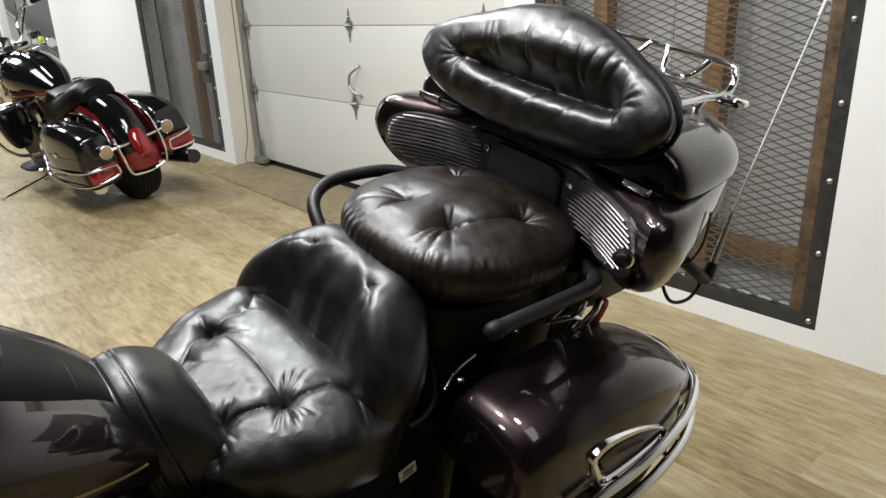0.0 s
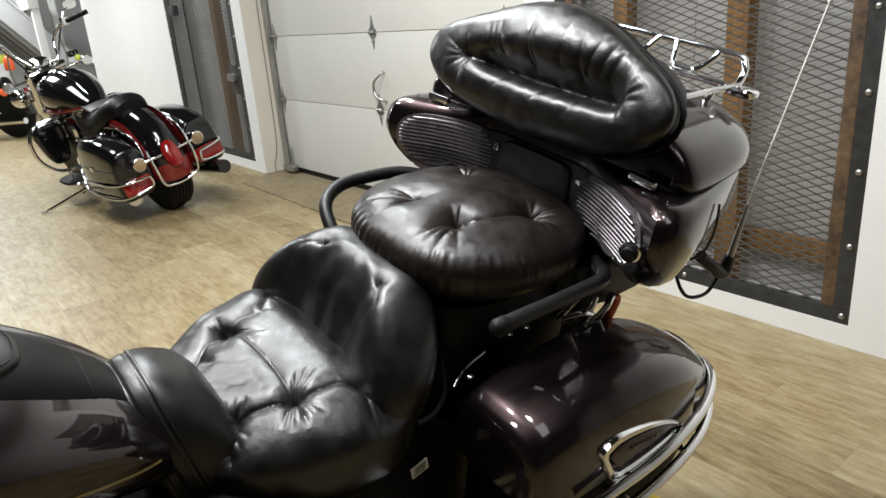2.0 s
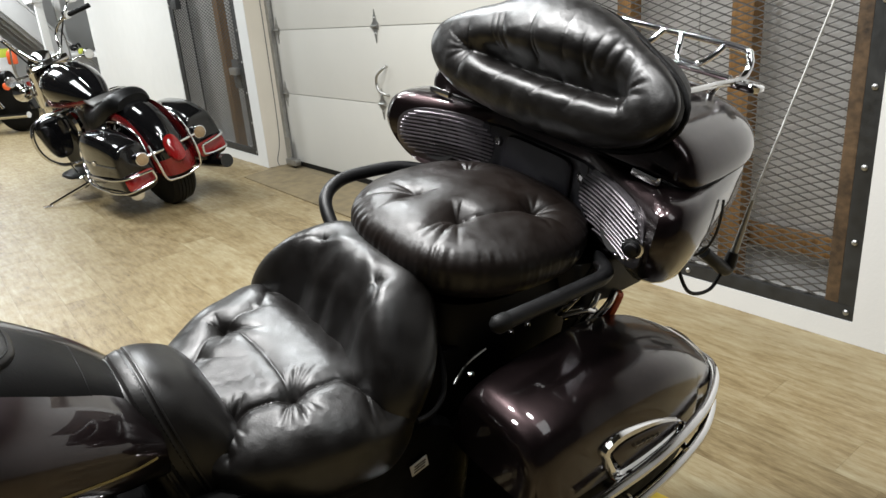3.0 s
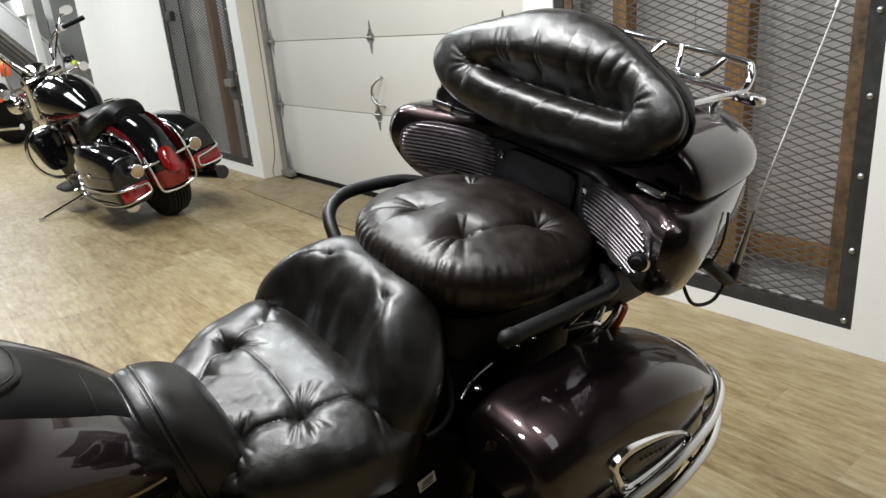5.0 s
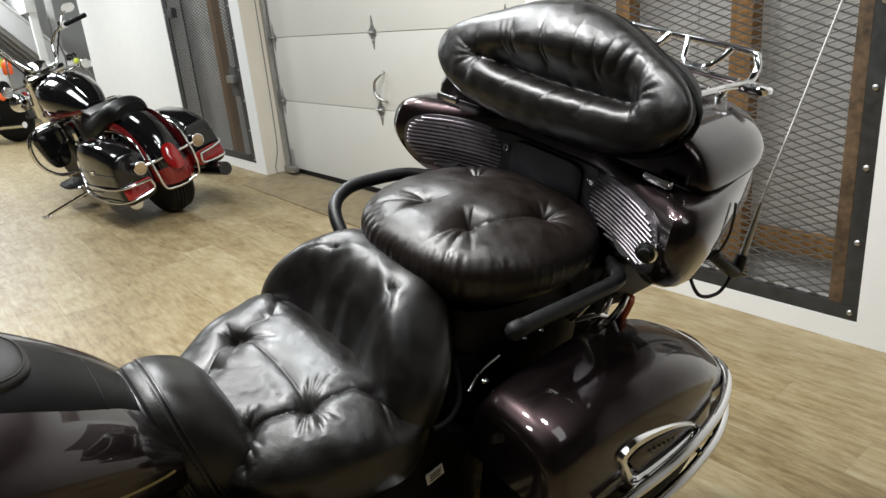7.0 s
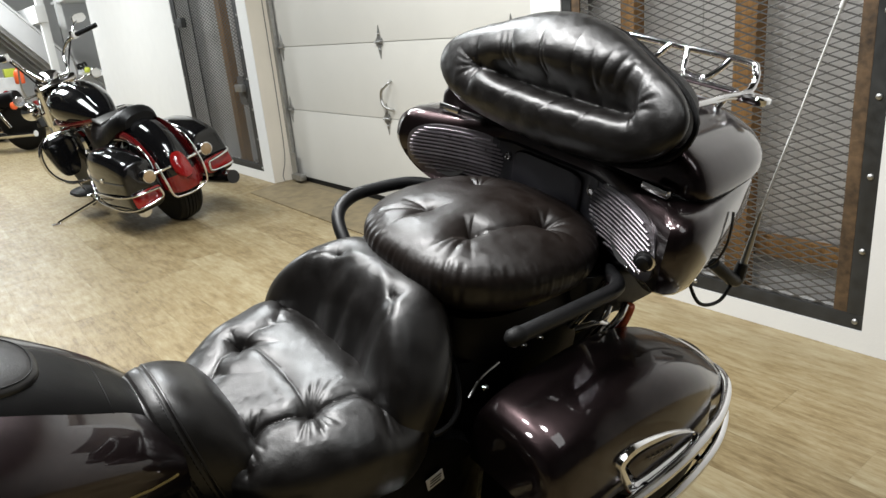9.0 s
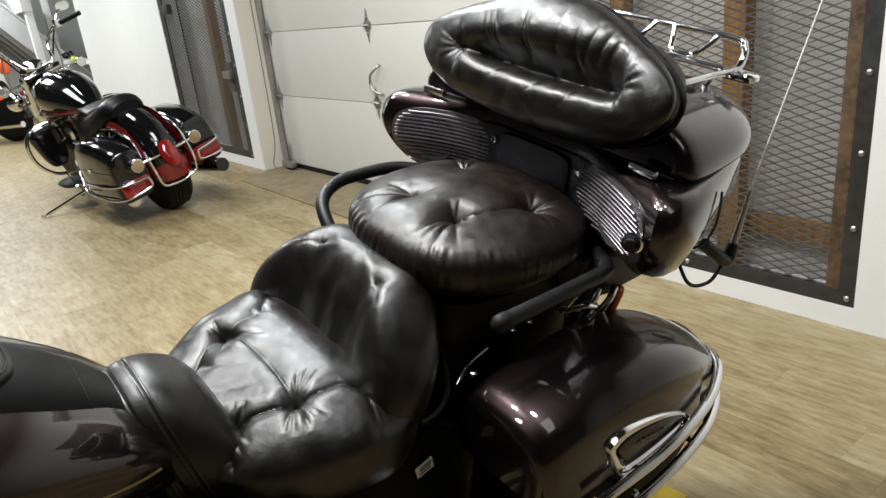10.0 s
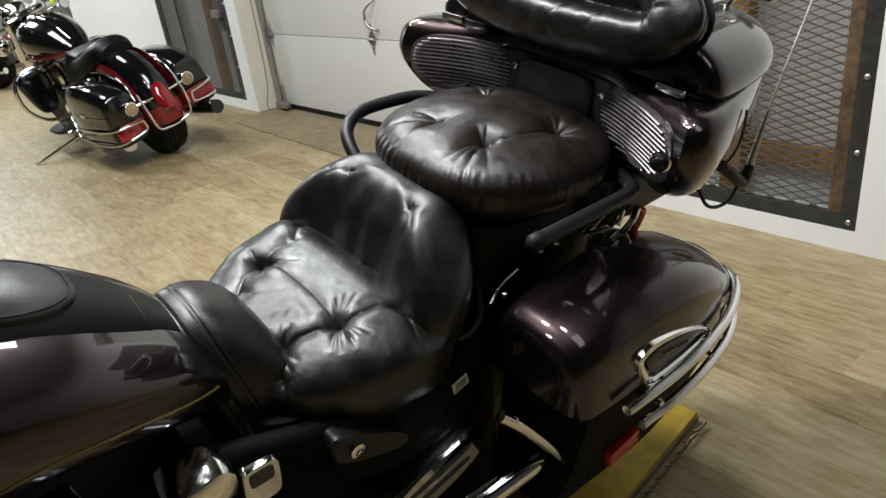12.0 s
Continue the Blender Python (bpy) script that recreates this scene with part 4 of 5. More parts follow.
wheel(bike, 0.93)
wheel(bike, -0.78, 0.33, 0.065)
for s in (-1, 1):
    part("fork_tube", tube([(s * 0.11, -0.78, 0.33), (s * 0.11, -0.42, 0.95)], 0.026, 14), CHROME, bike)
engine = part("engine", loft([superring(0.16 * k, 0.24 * k, 4, 40, lambda p, q, z=z: (p, 0.05 + q, z)) for z, k in ((0.20, 0.8), (0.24, 1), (0.5, 1), (0.72, 0.75))]), DARKPART, bike, "black V-twin style engine with chrome covers")
# chrome engine trim low on the left side
for v, w in ((0.215, 0.70), (0.075, 0.738)):
    part("rocker_cap", loft([superring(0.045 * k, 0.034 * k, 2.3, 36, lambda p, q, x=x: (x, v + p, w + q + 0.2 * p)) for x, k in ((0.13, 0.9), (0.17, 1.0), (0.19, 0.92), (0.196, 0.6), (0.197, 0.1))]), CHROME, engine)
clip = part("cable_clip", loft([superring(0.026 * k, 0.034 * k, 5, 36, lambda p, q, x=x: (x, 0.292 + p, 0.655 + q)) for x, k in ((0.13, 0.95), (0.168, 1.0), (0.172, 0.92))]), CHROME, engine)
part("clip_window", loft([superring(0.017 * k, 0.012 * k, 5, 24, lambda p, q, x=x: (x, 0.292 + p, 0.668 + q)) for x, k in ((0.17, 1.0), (0.1735, 0.95))]), INK, clip)
bracket = part("side_bracket", loft([superring(0.062 * k, 0.024 * k, 3, 40, lambda p, q, x=x: (x, 0.44 + p, 0.632 + q * (1 - 5 * p) - 0.5 * p)) for x, k in ((0.17, 1.0), (0.192, 1.0), (0.195, 0.95))]), PLASTIC, bike, "dark grey footboard bracket")
part("bracket_bolt", lathe([(0.011, 0), (0.011, 0.006), (0.006, 0.007), (0.0055, 0.004)], 18, pose(0.194, 0.413, 0.645, 0, 90, 0)), CHROME, bracket)
cover = part("oval_cover", loft([superring(0.105 * k, 0.045 * k, 2.5, 50, lambda p, q, x=x: (x - 0.04, 0.555 + p, 0.475 + q + 0.25 * p)) for x, k in ((0.2, 0.95), (0.235, 1.0), (0.243, 0.93))]), CHROME, engine, "oval chrome cover with two slots")
for q in (-0.014, 0.014):
    part("slot", loft([superring(0.07 * k, 0.006 * k, 3, 30, lambda p, t, x=x: (x - 0.04, 0.555 + p, 0.475 + q + t + 0.25 * p)) for x, k in ((0.24, 1.0), (0.2445, 0.9))]), INK, cover)
part("side_stand", tube([(0.16, 0.1, 0.18), (0.26, 0.0, 0.11), (0.34, -0.08, 0.0)], 0.014, 12), CHROME, bike)
part("rear_guard", tube([(0.27, 0.605, 0.635), (0.285, 0.635, 0.605), (0.30, 0.690, 0.535), (0.305, 0.74, 0.46), (0.30, 0.775, 0.40), (0.27, 0.79, 0.34)], 0.0095, 14, 40), CHROME, bike)
part("passenger_peg", tube([(0.25, 0.575, 0.43), (0.26, 0.64, 0.447), (0.265, 0.715, 0.452)], 0.02, 14), CHROME, bike)
tag = part("warning_tag", box(0.002, 0.03, 0.022, pose(0.182, 0.61, 0.627, 14, 0, 0), 0.0004), LABEL, bike)
for dz in (-0.005, 0.001, 0.006):
    part("text_bar", box(0.0006, 0.02, 0.0022, pose(0.1835, 0.61, 0.627 + dz, 14, 0, 0)), INK, tag)

# ---------------------------------------------------------------- garage door
door = setting("door_1", slab(D_L + 0.02, D_R - 0.02, DOOR + 0.012, DOOR + 0.05, 0.035, DTOP), DOORPAINT, "closed cream steel sectional garage door", "garage door")
JOINTS = (0.036, 0.596, 1.091, 1.586, 2.08)
for z0, z1 in zip(JOINTS, JOINTS[1:]):
    part("door_section", slab(D_L + 0.07, D_R - 0.07, DOOR, DOOR + 0.02, z0 + 0.002, z1 - 0.002, bevel=0.004), DOORPAINT, door, smooth=True)
part("rubber_seal", slab(D_L + 0.06, D_R - 0.06, DOOR + 0.0, DOOR + 0.04, 0.002, 0.035), RUBBER, door)
for x in (D_L + 0.03, D_R - 0.03):
    part("track", slab(x - 0.022, x + 0.022, DOOR - 0.035, DOOR - 0.001, 0.05, DTOP), STEEL, door)


def hinge_plate(x, z):
    h = part("hinge", loft([[(x + a, y, z + b) for a, b in ((0, -0.105), (0.02, -0.03), (0.038, -0.018), (0.038, 0.018), (0.02, 0.03), (0, 0.105), (-0.02, 0.03), (-0.038, 0.018), (-0.038, -0.018), (-0.02, -0.03))] for y in (DOOR - 0.001, DOOR - 0.006)]), STEEL, door)
    part("hinge_pin", tube([(x - 0.035, DOOR - 0.012, z), (x + 0.035, DOOR - 0.012, z)], 0.009, 10), STEEL, h)
    for d in (-0.05, 0.05):
        part("hinge_bolt", lathe([(0.008, 0), (0.008, 0.004), (0.004, 0.006)], 8, pose(x, DOOR - 0.006, z + d, 90, 0, 0)), STEEL, h)


for z in JOINTS[1:3]:
    for x in (-5.415, -3.985, -2.75):
        hinge_plate(x, z)
part("handle", tube([(-3.90, DOOR - 0.004, 0.845), (-3.905, DOOR - 0.03, 0.83), (-3.95, DOOR - 0.05, 0.79), (-3.965, DOOR - 0.05, 0.735), (-3.945, DOOR - 0.05, 0.69), (-3.905, DOOR - 0.03, 0.665), (-3.90, DOOR - 0.003, 0.655)], 0.009, 10, 36), STEEL, door)
br = part("track_bracket", slab(D_L + 0.03, D_L + 0.12, DOOR - 0.045, DOOR - 0.038, 0.02, 0.24), STEEL, door)
part("bracket_foot", box(0.16, 0.06, 0.05, pose(D_L + 0.17, DOOR - 0.06, 0.045), 0.01), STEEL, br)
bm = tube([(D_L + 0.010, WALL + 0.14, 1.9), (D_L + 0.010, WALL + 0.14, 1.0), (D_L + 0.010, WALL + 0.135, 0.4), (D_L + 0.012, WALL + 0.12, 0.18), (D_L + 0.02, WALL + 0.08, 0.06), (D_L + 0.06, WALL + 0.07, 0.012)], 0.003, 8, 50)
tagged(part("cable", bm, MESHSTEEL), "thin grey cable hanging beside the garage door", "cable")
# cream paint inside the door opening
setting("trim_1", slab(D_L + 0.001, D_L + 0.005, WALL + 0.004, DOOR - 0.034, 0.0, DTOP), BEIGE, "cream painted reveal beside the garage door", "trim")
# the floor patch in front of the door
MAT = material("worn_brown_threshold_board", (0.20, 0.155, 0.085), 0.6, grain=0.4, scale=12, bump=0.0008, bump_scale=90)
tagged(part("threshold_board", loft([[(x, y, z) for x, y in ((-5.36, 2.20), (-5.50, 2.60), (-2.44, 2.60), (-2.44, 2.13))] for z in (0.0, 0.007)]), MAT, smooth=False), "worn brown board lying before the garage door", "board")


# ---------------------------------------------------------------- caged openings
def cage(x0, x1, y, label, studs, board):
    c = empty("security_screen", pose((x0 + x1) / 2, y, MB), label, "screen", "caged openings")
    c_inv = Matrix.Translation((-(x0 + x1) / 2, -y, -MB))

    def add(name, bm, mat, **k):
        bmesh.ops.transform(bm, matrix=c_inv, verts=bm.verts)
        return part(name, bm, mat, c, **k)

    fw = 0.055
    for a, b, z0, z1 in ((x0 + 0.002, x0 + fw, MB + fw, MT - fw), (x1 - fw, x1 - 0.002, MB + fw, MT - fw), (x0 + 0.002, x1 - 0.002, MB + 0.002, MB + fw), (x0 + 0.002, x1 - 0.002, MT - fw, MT - 0.002)):
        add("frame_bar", slab(a, b, y - 0.008, y + 0.022, z0, z1, bevel=0.003), DARKSTEEL, label="dark painted flat steel frame")
    for a, b in ((x0 + fw + 0.001, x0 + fw + 0.045), (x1 - fw - 0.045, x1 - fw - 0.001)):
        add("edge_strip", slab(a, b, y - 0.005, y + 0.003, MB + fw, MT - fw, bevel=0.003), RUST if board else DARKSTEEL, label="rusty brown inner strip" if board else "")
    n = int((MT - MB) / 0.24)
    for k in range(n + 1):
        z = MB + 0.03 + k * (MT - MB - 0.06) / n
        for x in (x0 + 0.026, x1 - 0.026):
            add("bolt", lathe([(0.010, 0), (0.010, 0.004), (0.006, 0.008), (0.002, 0.009)], 12, pose(x, y - 0.008, z, 90, 0, 0)), STEEL)
    for k in range(1, 2):
        add("bolt", lathe([(0.010, 0), (0.010, 0.004), (0.006, 0.008), (0.002, 0.009)], 12, pose(x0 + k * (x1 - x0) * 0.52, y - 0.008, MB + 0.028, 90, 0, 0)), STEEL)
    # expanded metal: rows of zigzag strands that touch at the knuckles
    lw, sw, t, d = 0.078, 0.0143, 0.0019, 0.004
    verts, faces = [], []
    zlow, zhigh, xa, xb = MB + 0.03, MT - 0.03, x0 + 0.03, x1 - 0.03
    rows_n, cols = int((zhigh - zlow) / sw), int((xb - xa) / (lw / 2))
    for r in range(rows_n):
        zc = zlow + r * sw
        for k in range(cols):
            za = zc + (sw * 0.5 if (k + r) % 2 else -sw * 0.5) * 0.92
            zb = zc + (sw * 0.5 if (k + 1 + r) % 2 else -sw * 0.5) * 0.92
            xx0, xx1 = xa + k * lw / 2, xa + (k + 1) * lw / 2
            i = len(verts)
            for xx, zz in ((xx0, za), (xx1, zb)):
                verts += [(xx, y + 0.004, zz - t), (xx, y + 0.004, zz + t), (xx, y + 0.004 + d, zz + t + 0.001), (xx, y + 0.004 + d, zz - t + 0.001)]
            faces += [(i, i + 1, i + 5, i + 4), (i + 1, i + 2, i + 6, i + 5), (i + 2, i + 3, i + 7, i + 6), (i + 3, i, i + 4, i + 7)]
    me = bpy.data.meshes.new("expanded_mesh")
    me.from_pydata([tuple(c_inv @ Vector(v)) for v in verts], [], faces)
    me.materials.append(MESHSTEEL)
    ob = new("expanded_mesh", me)
    ob.parent = c
    tagged(ob, "diamond expanded steel mesh", kind="stuff")
    # what stands behind the mesh
    bp = empty("backing_panel", pose((x0 + x1) / 2, y + 0.2, 0), "grey backing panel behind the steel mesh", "panel")
    cuts = [x0 - 0.05, x0 + 0.42 * (x1 - x0), x1 + 0.05]
    for a, b in zip(cuts, cuts[1:]):
        sh = part("sheet", slab(a + 0.0015, b - 0.0015, y + 0.20, y + 0.215, 0.001, CEIL - 0.01, bevel=0.002), PANEL, bp)
        sh.matrix_local = Matrix.Translation((-(x0 + x1) / 2, -y - 0.2, 0))
    for sx, wide in studs:
        tagged(part("timber_stud", slab(sx - wide / 2, sx + wide / 2, y + 0.05, y + 0.12, MB, MT + 0.2, bevel=0.003), TIMBER), "upright rough brown timber stud behind the mesh", "stud", "studs behind the mesh")
    if board:
        tagged(part("timber_rail", slab(x0, x1, y + 0.14, y + 0.18, 0.22, 0.30, bevel=0.003), TIMBER), "horizontal brown timber rail behind the mesh", "rail")
    return c


cage(MR0, MR1, WALL + 0.012, "dark steel framed screen of expanded mesh beside the garage door", [(-1.407, 0.082), (-1.917, 0.066)], True)
cage(ML0, ML1, WALL + 0.012, "dark steel framed screen of expanded mesh behind a parked motorcycle", [(-6.27, 0.10)], False)

# latch on the far screen and its lock box
latch = tagged(part("latch_box", box(0.13, 0.05, 0.06, pose(-5.885, WALL - 0.008, 0.785), 0.008), STEEL), "small bright steel latch box on the mesh frame", "latch")
tagged(part("lock_plate", box(0.14, 0.02, 0.24, pose(-5.93, WALL + 0.03, 0.76), 0.004), MESHSTEEL), "grey steel lock plate behind the mesh", "plate")
tagged(part("hook_bracket", box(0.12, 0.05, 0.09, pose(-7.0, WALL - 0.02, 1.37), 0.015), DARKSTEEL), "small dark bracket on the mesh frame", "bracket")

# ---------------------------------------------------------------- the black and red cruiser
DARKLENS = material("deep_red_lens", (0.2, 0.006, 0.006), 0.12, grain=0.15, scale=60, coat=0.6)
BULB = material("smoky_amber_lens", (0.26, 0.18, 0.10), 0.15, grain=0.2, scale=60, coat=0.6)
cruiser = empty("cruiser_motorcycle", pose(-5.09, 1.585, 0, 0, 14.0, -83), "black and red cruiser motorcycle with chrome-railed saddlebags on its side stand", "motorcycle")


def fat_wheel(parent, v, r, wide):
    w = part("wheel", lathe([(0.03, -wide * 0.6), (r * 0.3, -wide * 0.5), (r * 0.62, -wide * 0.55), (r * 0.66, -wide * 0.8), (r * 0.68, 0), (r * 0.66, wide * 0.8), (r * 0.62, wide * 0.55), (r * 0.3, wide * 0.5), (0.03, wide * 0.6)], 36, pose(0, v, r, 0, 90, 0)), CHROME, parent)
    prof = [(r * 0.66, -wide * 0.85), (r * 0.8, -wide), (r * 0.92, -wide * 0.96), (r * 0.975, -wide * 0.7)]
    for k in range(5):
        c = (k - 2) * wide * 0.28
        prof += [(r * (1 - 0.012 * abs(k - 2)) - 0.006, c - wide * 0.12), (r * (1 - 0.008 * abs(k - 2)), c - wide * 0.10), (r * (1 - 0.008 * abs(k - 2)), c + wide * 0.10), (r * (1 - 0.012 * abs(k - 2)) - 0.006, c + wide * 0.12)]
    prof += [(r * 0.975, wide * 0.7), (r * 0.92, wide * 0.96), (r * 0.8, wide), (r * 0.66, wide * 0.85)]
    part("tyre", lathe(prof, 56, pose(0, v, r, 0, 90, 0)), RUBBER, w)
    return w


fat_wheel(cruiser, 0.0, 0.325, 0.088)
fat_wheel(cruiser, -1.69, 0.33, 0.065)


def arc_shell(a0, a1, v0, w0, r, half, thick, n=36, curl=0.30, cut=1.0):
    rings = []
    for t in np.linspace(radians(a0), radians(a1), n):
        out = [(a * half, v0 + math.cos(t) * (r - curl * half * abs(a) ** 2.6), w0 + math.sin(t) * (r - curl * half * abs(a) ** 2.6)) for a in np.linspace(-cut, cut, 20)]
        inn = [(a * half * 0.97, v0 + math.cos(t) * (r - thick - curl * half * abs(a) ** 2.6), w0 + math.sin(t) * (r - thick - curl * half * abs(a) ** 2.6)) for a in np.linspace(cut, -cut, 20)]
        rings.append(out + inn)
    return loft(rings)


fend = part("rear_fender", arc_shell(-8, 150, -0.03, 0.36, 0.40, 0.135, 0.01, curl=0.75), GLOSS, cruiser, "black rear fender with red flanks")
for s in (-1, 1):
    rings = []
    for t in np.linspace(radians(-6), radians(130), 36):
        rr = 0.39
        rings.append([(s * 0.128, -0.03 + math.cos(t) * (rr - 0.03), 0.36 + math.sin(t) * (rr - 0.03)), (s * 0.146, -0.03 + math.cos(t) * (rr - 0.05), 0.36 + math.sin(t) * (rr - 0.05)), (s * 0.148, -0.03 + math.cos(t) * (rr - 0.09), 0.36 + math.sin(t) * (rr - 0.09)), (s * 0.125, -0.03 + math.cos(t) * (rr - 0.09), 0.36 + math.sin(t) * (rr - 0.09))])
    part("red_flank", loft(rings), RED, fend)
rings = []
part("fender_rim", tube([(s_, -0.03 + math.cos(radians(a)) * 0.385, 0.36 + math.sin(radians(a)) * 0.385) for s_, a in ((-0.14, 25), (-0.14, 5), (-0.125, -12), (-0.06, -16), (0, -17), (0.06, -16), (0.125, -12), (0.14, 5), (0.14, 25))], 0.0085, 10, 50), CHROME, fend)
tip = part("red_tip", arc_shell(-12, 6, -0.03, 0.36, 0.40, 0.128, 0.02, n=12, curl=0.6), RED, fend)
part("tail_light", loft([superring(0.060 * k, 0.098 * k, 2.4, 32, lambda p, q, y=y: (p, 0.31 + y - 0.42 * q, 0.455 + q)) for y, k in ((0.0, 0.9), (0.03, 1.0), (0.055, 0.85), (0.068, 0.5), (0.07, 0.1))]), DARKLENS, cruiser, "red tail light lens")
part("light_bar", tube([(-0.23, 0.315, 0.465), (-0.1, 0.33, 0.465), (0.1, 0.33, 0.465), (0.23, 0.315, 0.465)], 0.011, 12, 24), CHROME, cruiser)
for s in (-1, 1):
    sig = part("turn_signal", lathe([(0.006, 0), (0.03, 0.006), (0.042, 0.03), (0.044, 0.055), (0.04, 0.058)], 24, pose(s * 0.215, 0.275, 0.465, -90, 0, 0)), CHROME, cruiser)
    part("lens", lathe([(0.040, 0.0), (0.036, 0.008), (0.02, 0.014), (0.004, 0.015)], 24, pose(s * 0.215, 0.331, 0.465, -90, 0, 0)), BULB, sig)


def hard_bag(s):
    rows = spline([(-0.46, 0.52, 0.34, 0.20), (-0.452, 0.56, 0.30, 0.26), (-0.43, 0.59, 0.27, 0.30), (-0.34, 0.625, 0.24, 0.345), (-0.2, 0.648, 0.23, 0.365), (-0.05, 0.648, 0.23, 0.37), (0.1, 0.635, 0.235, 0.367), (0.2, 0.610, 0.245, 0.362), (0.26, 0.590, 0.25, 0.357), (0.283, 0.572, 0.258, 0.348), (0.29, 0.55, 0.275, 0.335)], 48)

    def ring(v, top, low, out):
        cx, hx, cz, hz = (0.155 + out) / 2, (out - 0.155) / 2, (top + low) / 2, (top - low) / 2
        return superring(hx, hz, 4.2, 52, lambda p, q: (s * (cx + p + 0.02 * (1 - (q / hz)) * (p > 0)), v, cz + q))

    bag = part("saddlebag", loft([ring(*r) for r in rows]), GLOSS, cruiser, "gloss black hard saddlebag with red rear panel and chrome rails")
    part("red_panel", loft([superring(0.10 * k, 0.052 * k, 5, 34, lambda p, q, y=y: (s * (0.268 + p), 0.276 + y - 0.08 * abs(p) - 0.1 * q, 0.338 + q)) for y, k in ((0.0, 1.0), (0.032, 1.0), (0.036, 0.9))]), DARKLENS, bag)
    part("red_side", loft([superring(0.12 * k, 0.03 * k, 4, 30, lambda p, q, x=x: (s * (0.368 + x - 0.8 * max(0, p) ** 2), 0.14 + p, 0.315 + q)) for x, k in ((0.0, 1.0), (0.014, 1.0), (0.016, 0.9))]), DARKLENS, bag)
    part("upper_rail", tube([(s * 0.19, 0.335, 0.375), (s * 0.33, 0.325, 0.385), (s * 0.385, 0.27, 0.388), (s * 0.405, 0.12, 0.38), (s * 0.40, -0.1, 0.37), (s * 0.385, -0.3, 0.36), (s * 0.35, -0.43, 0.40), (s * 0.30, -0.47, 0.48), (s * 0.24, -0.45, 0.55)], 0.0085, 10, 70), CHROME, bag)
    part("lower_rail", tube([(s * 0.19, 0.335, 0.375), (s * 0.195, 0.33, 0.31), (s * 0.33, 0.32, 0.295), (s * 0.39, 0.25, 0.29), (s * 0.41, 0.1, 0.285), (s * 0.405, -0.12, 0.28), (s * 0.39, -0.32, 0.28), (s * 0.36, -0.45, 0.32), (s * 0.31, -0.5, 0.42)], 0.0085, 10, 70), CHROME, bag)
    part("top_trim", tube([(s * 0.16, -0.25, 0.66), (s * 0.155, -0.05, 0.672), (s * 0.15, 0.1, 0.65), (s * 0.15, 0.24, 0.60), (s * 0.16, 0.30, 0.49)], 0.007, 10, 40), CHROME, bag)
    part("lid_line", tube([(s * (r[3] + 0.022), r[0], 0.47) for r in rows[4:-8]], 0.0025, 6), INK, bag)
    part("bag_latch", box(0.02, 0.05, 0.03, pose(s * 0.385, -0.05, 0.475), 0.006), CHROME, bag)
    part("bag_emblem", lathe([(0.025, 0), (0.024, 0.004), (0.015, 0.007)], 20, pose(s * 0.20, -0.1, 0.647)), CHROME, bag)
    return bag


for s in (-1, 1):
    hard_bag(s)
seat2 = part("seat", loft([saddle_ring(v, a, t, lo, 32, 2.4) for v, a, t, lo in spline([(-0.68, 0.10, 0.72, 0.62), (-0.66, 0.14, 0.75, 0.61), (-0.50, 0.18, 0.735, 0.60), (-0.36, 0.19, 0.755, 0.61), (-0.24, 0.185, 0.80, 0.64), (-0.14, 0.17, 0.832, 0.68), (-0.05, 0.145, 0.838, 0.72), (0.02, 0.11, 0.80, 0.73)], 40)]), VINYL, cruiser, "low black vinyl solo seat")
part("seat_inlay", loft([saddle_ring(v, a, t, t - 0.02, 24, 2.6) for v, a, t in spline([(-0.72, 0.06, 0.80), (-0.68, 0.09, 0.805), (-0.58, 0.10, 0.775), (-0.50, 0.09, 0.745)], 16)]), MESHSTEEL, seat2)
rows = spline([(-1.32, 0.05, 0.86, 0.80), (-1.30, 0.11, 0.93, 0.76), (-1.22, 0.165, 0.985, 0.73), (-1.08, 0.198, 1.005, 0.71), (-0.93, 0.193, 0.985, 0.705), (-0.78, 0.162, 0.935, 0.71), (-0.66, 0.12, 0.865, 0.72), (-0.58, 0.075, 0.80, 0.725)], 44)
tank2 = part("fuel_tank", loft([superring(a, (t - b) / 2, 2.4, 48, lambda p, q, v=v, t=t, b=b: (p, v, (t + b) / 2 + q)) for v, a, t, b in rows]), GLOSS, cruiser, "gloss black fuel tank with red lower band")
part("red_band", loft([superring(a * 1.012, 0.035, 2.6, 48, lambda p, q, v=v, b=b: (p, v, b + 0.042 + q)) for v, a, t, b in rows[3:-3]]), RED, tank2)
part("tank_stripe", tube([(0.012, v, t + 0.001) for v, a, t, b in rows[4:-3]], 0.002, 6), CHROME, tank2)
part("tank_console", loft([saddle_ring(v, a, t, t - 0.03, 20, 2.6) for v, a, t in spline([(-1.20, 0.03, 0.992), (-1.15, 0.045, 1.015), (-1.05, 0.045, 1.015), (-1.00, 0.03, 0.998)], 14)]), CHROME, tank2)
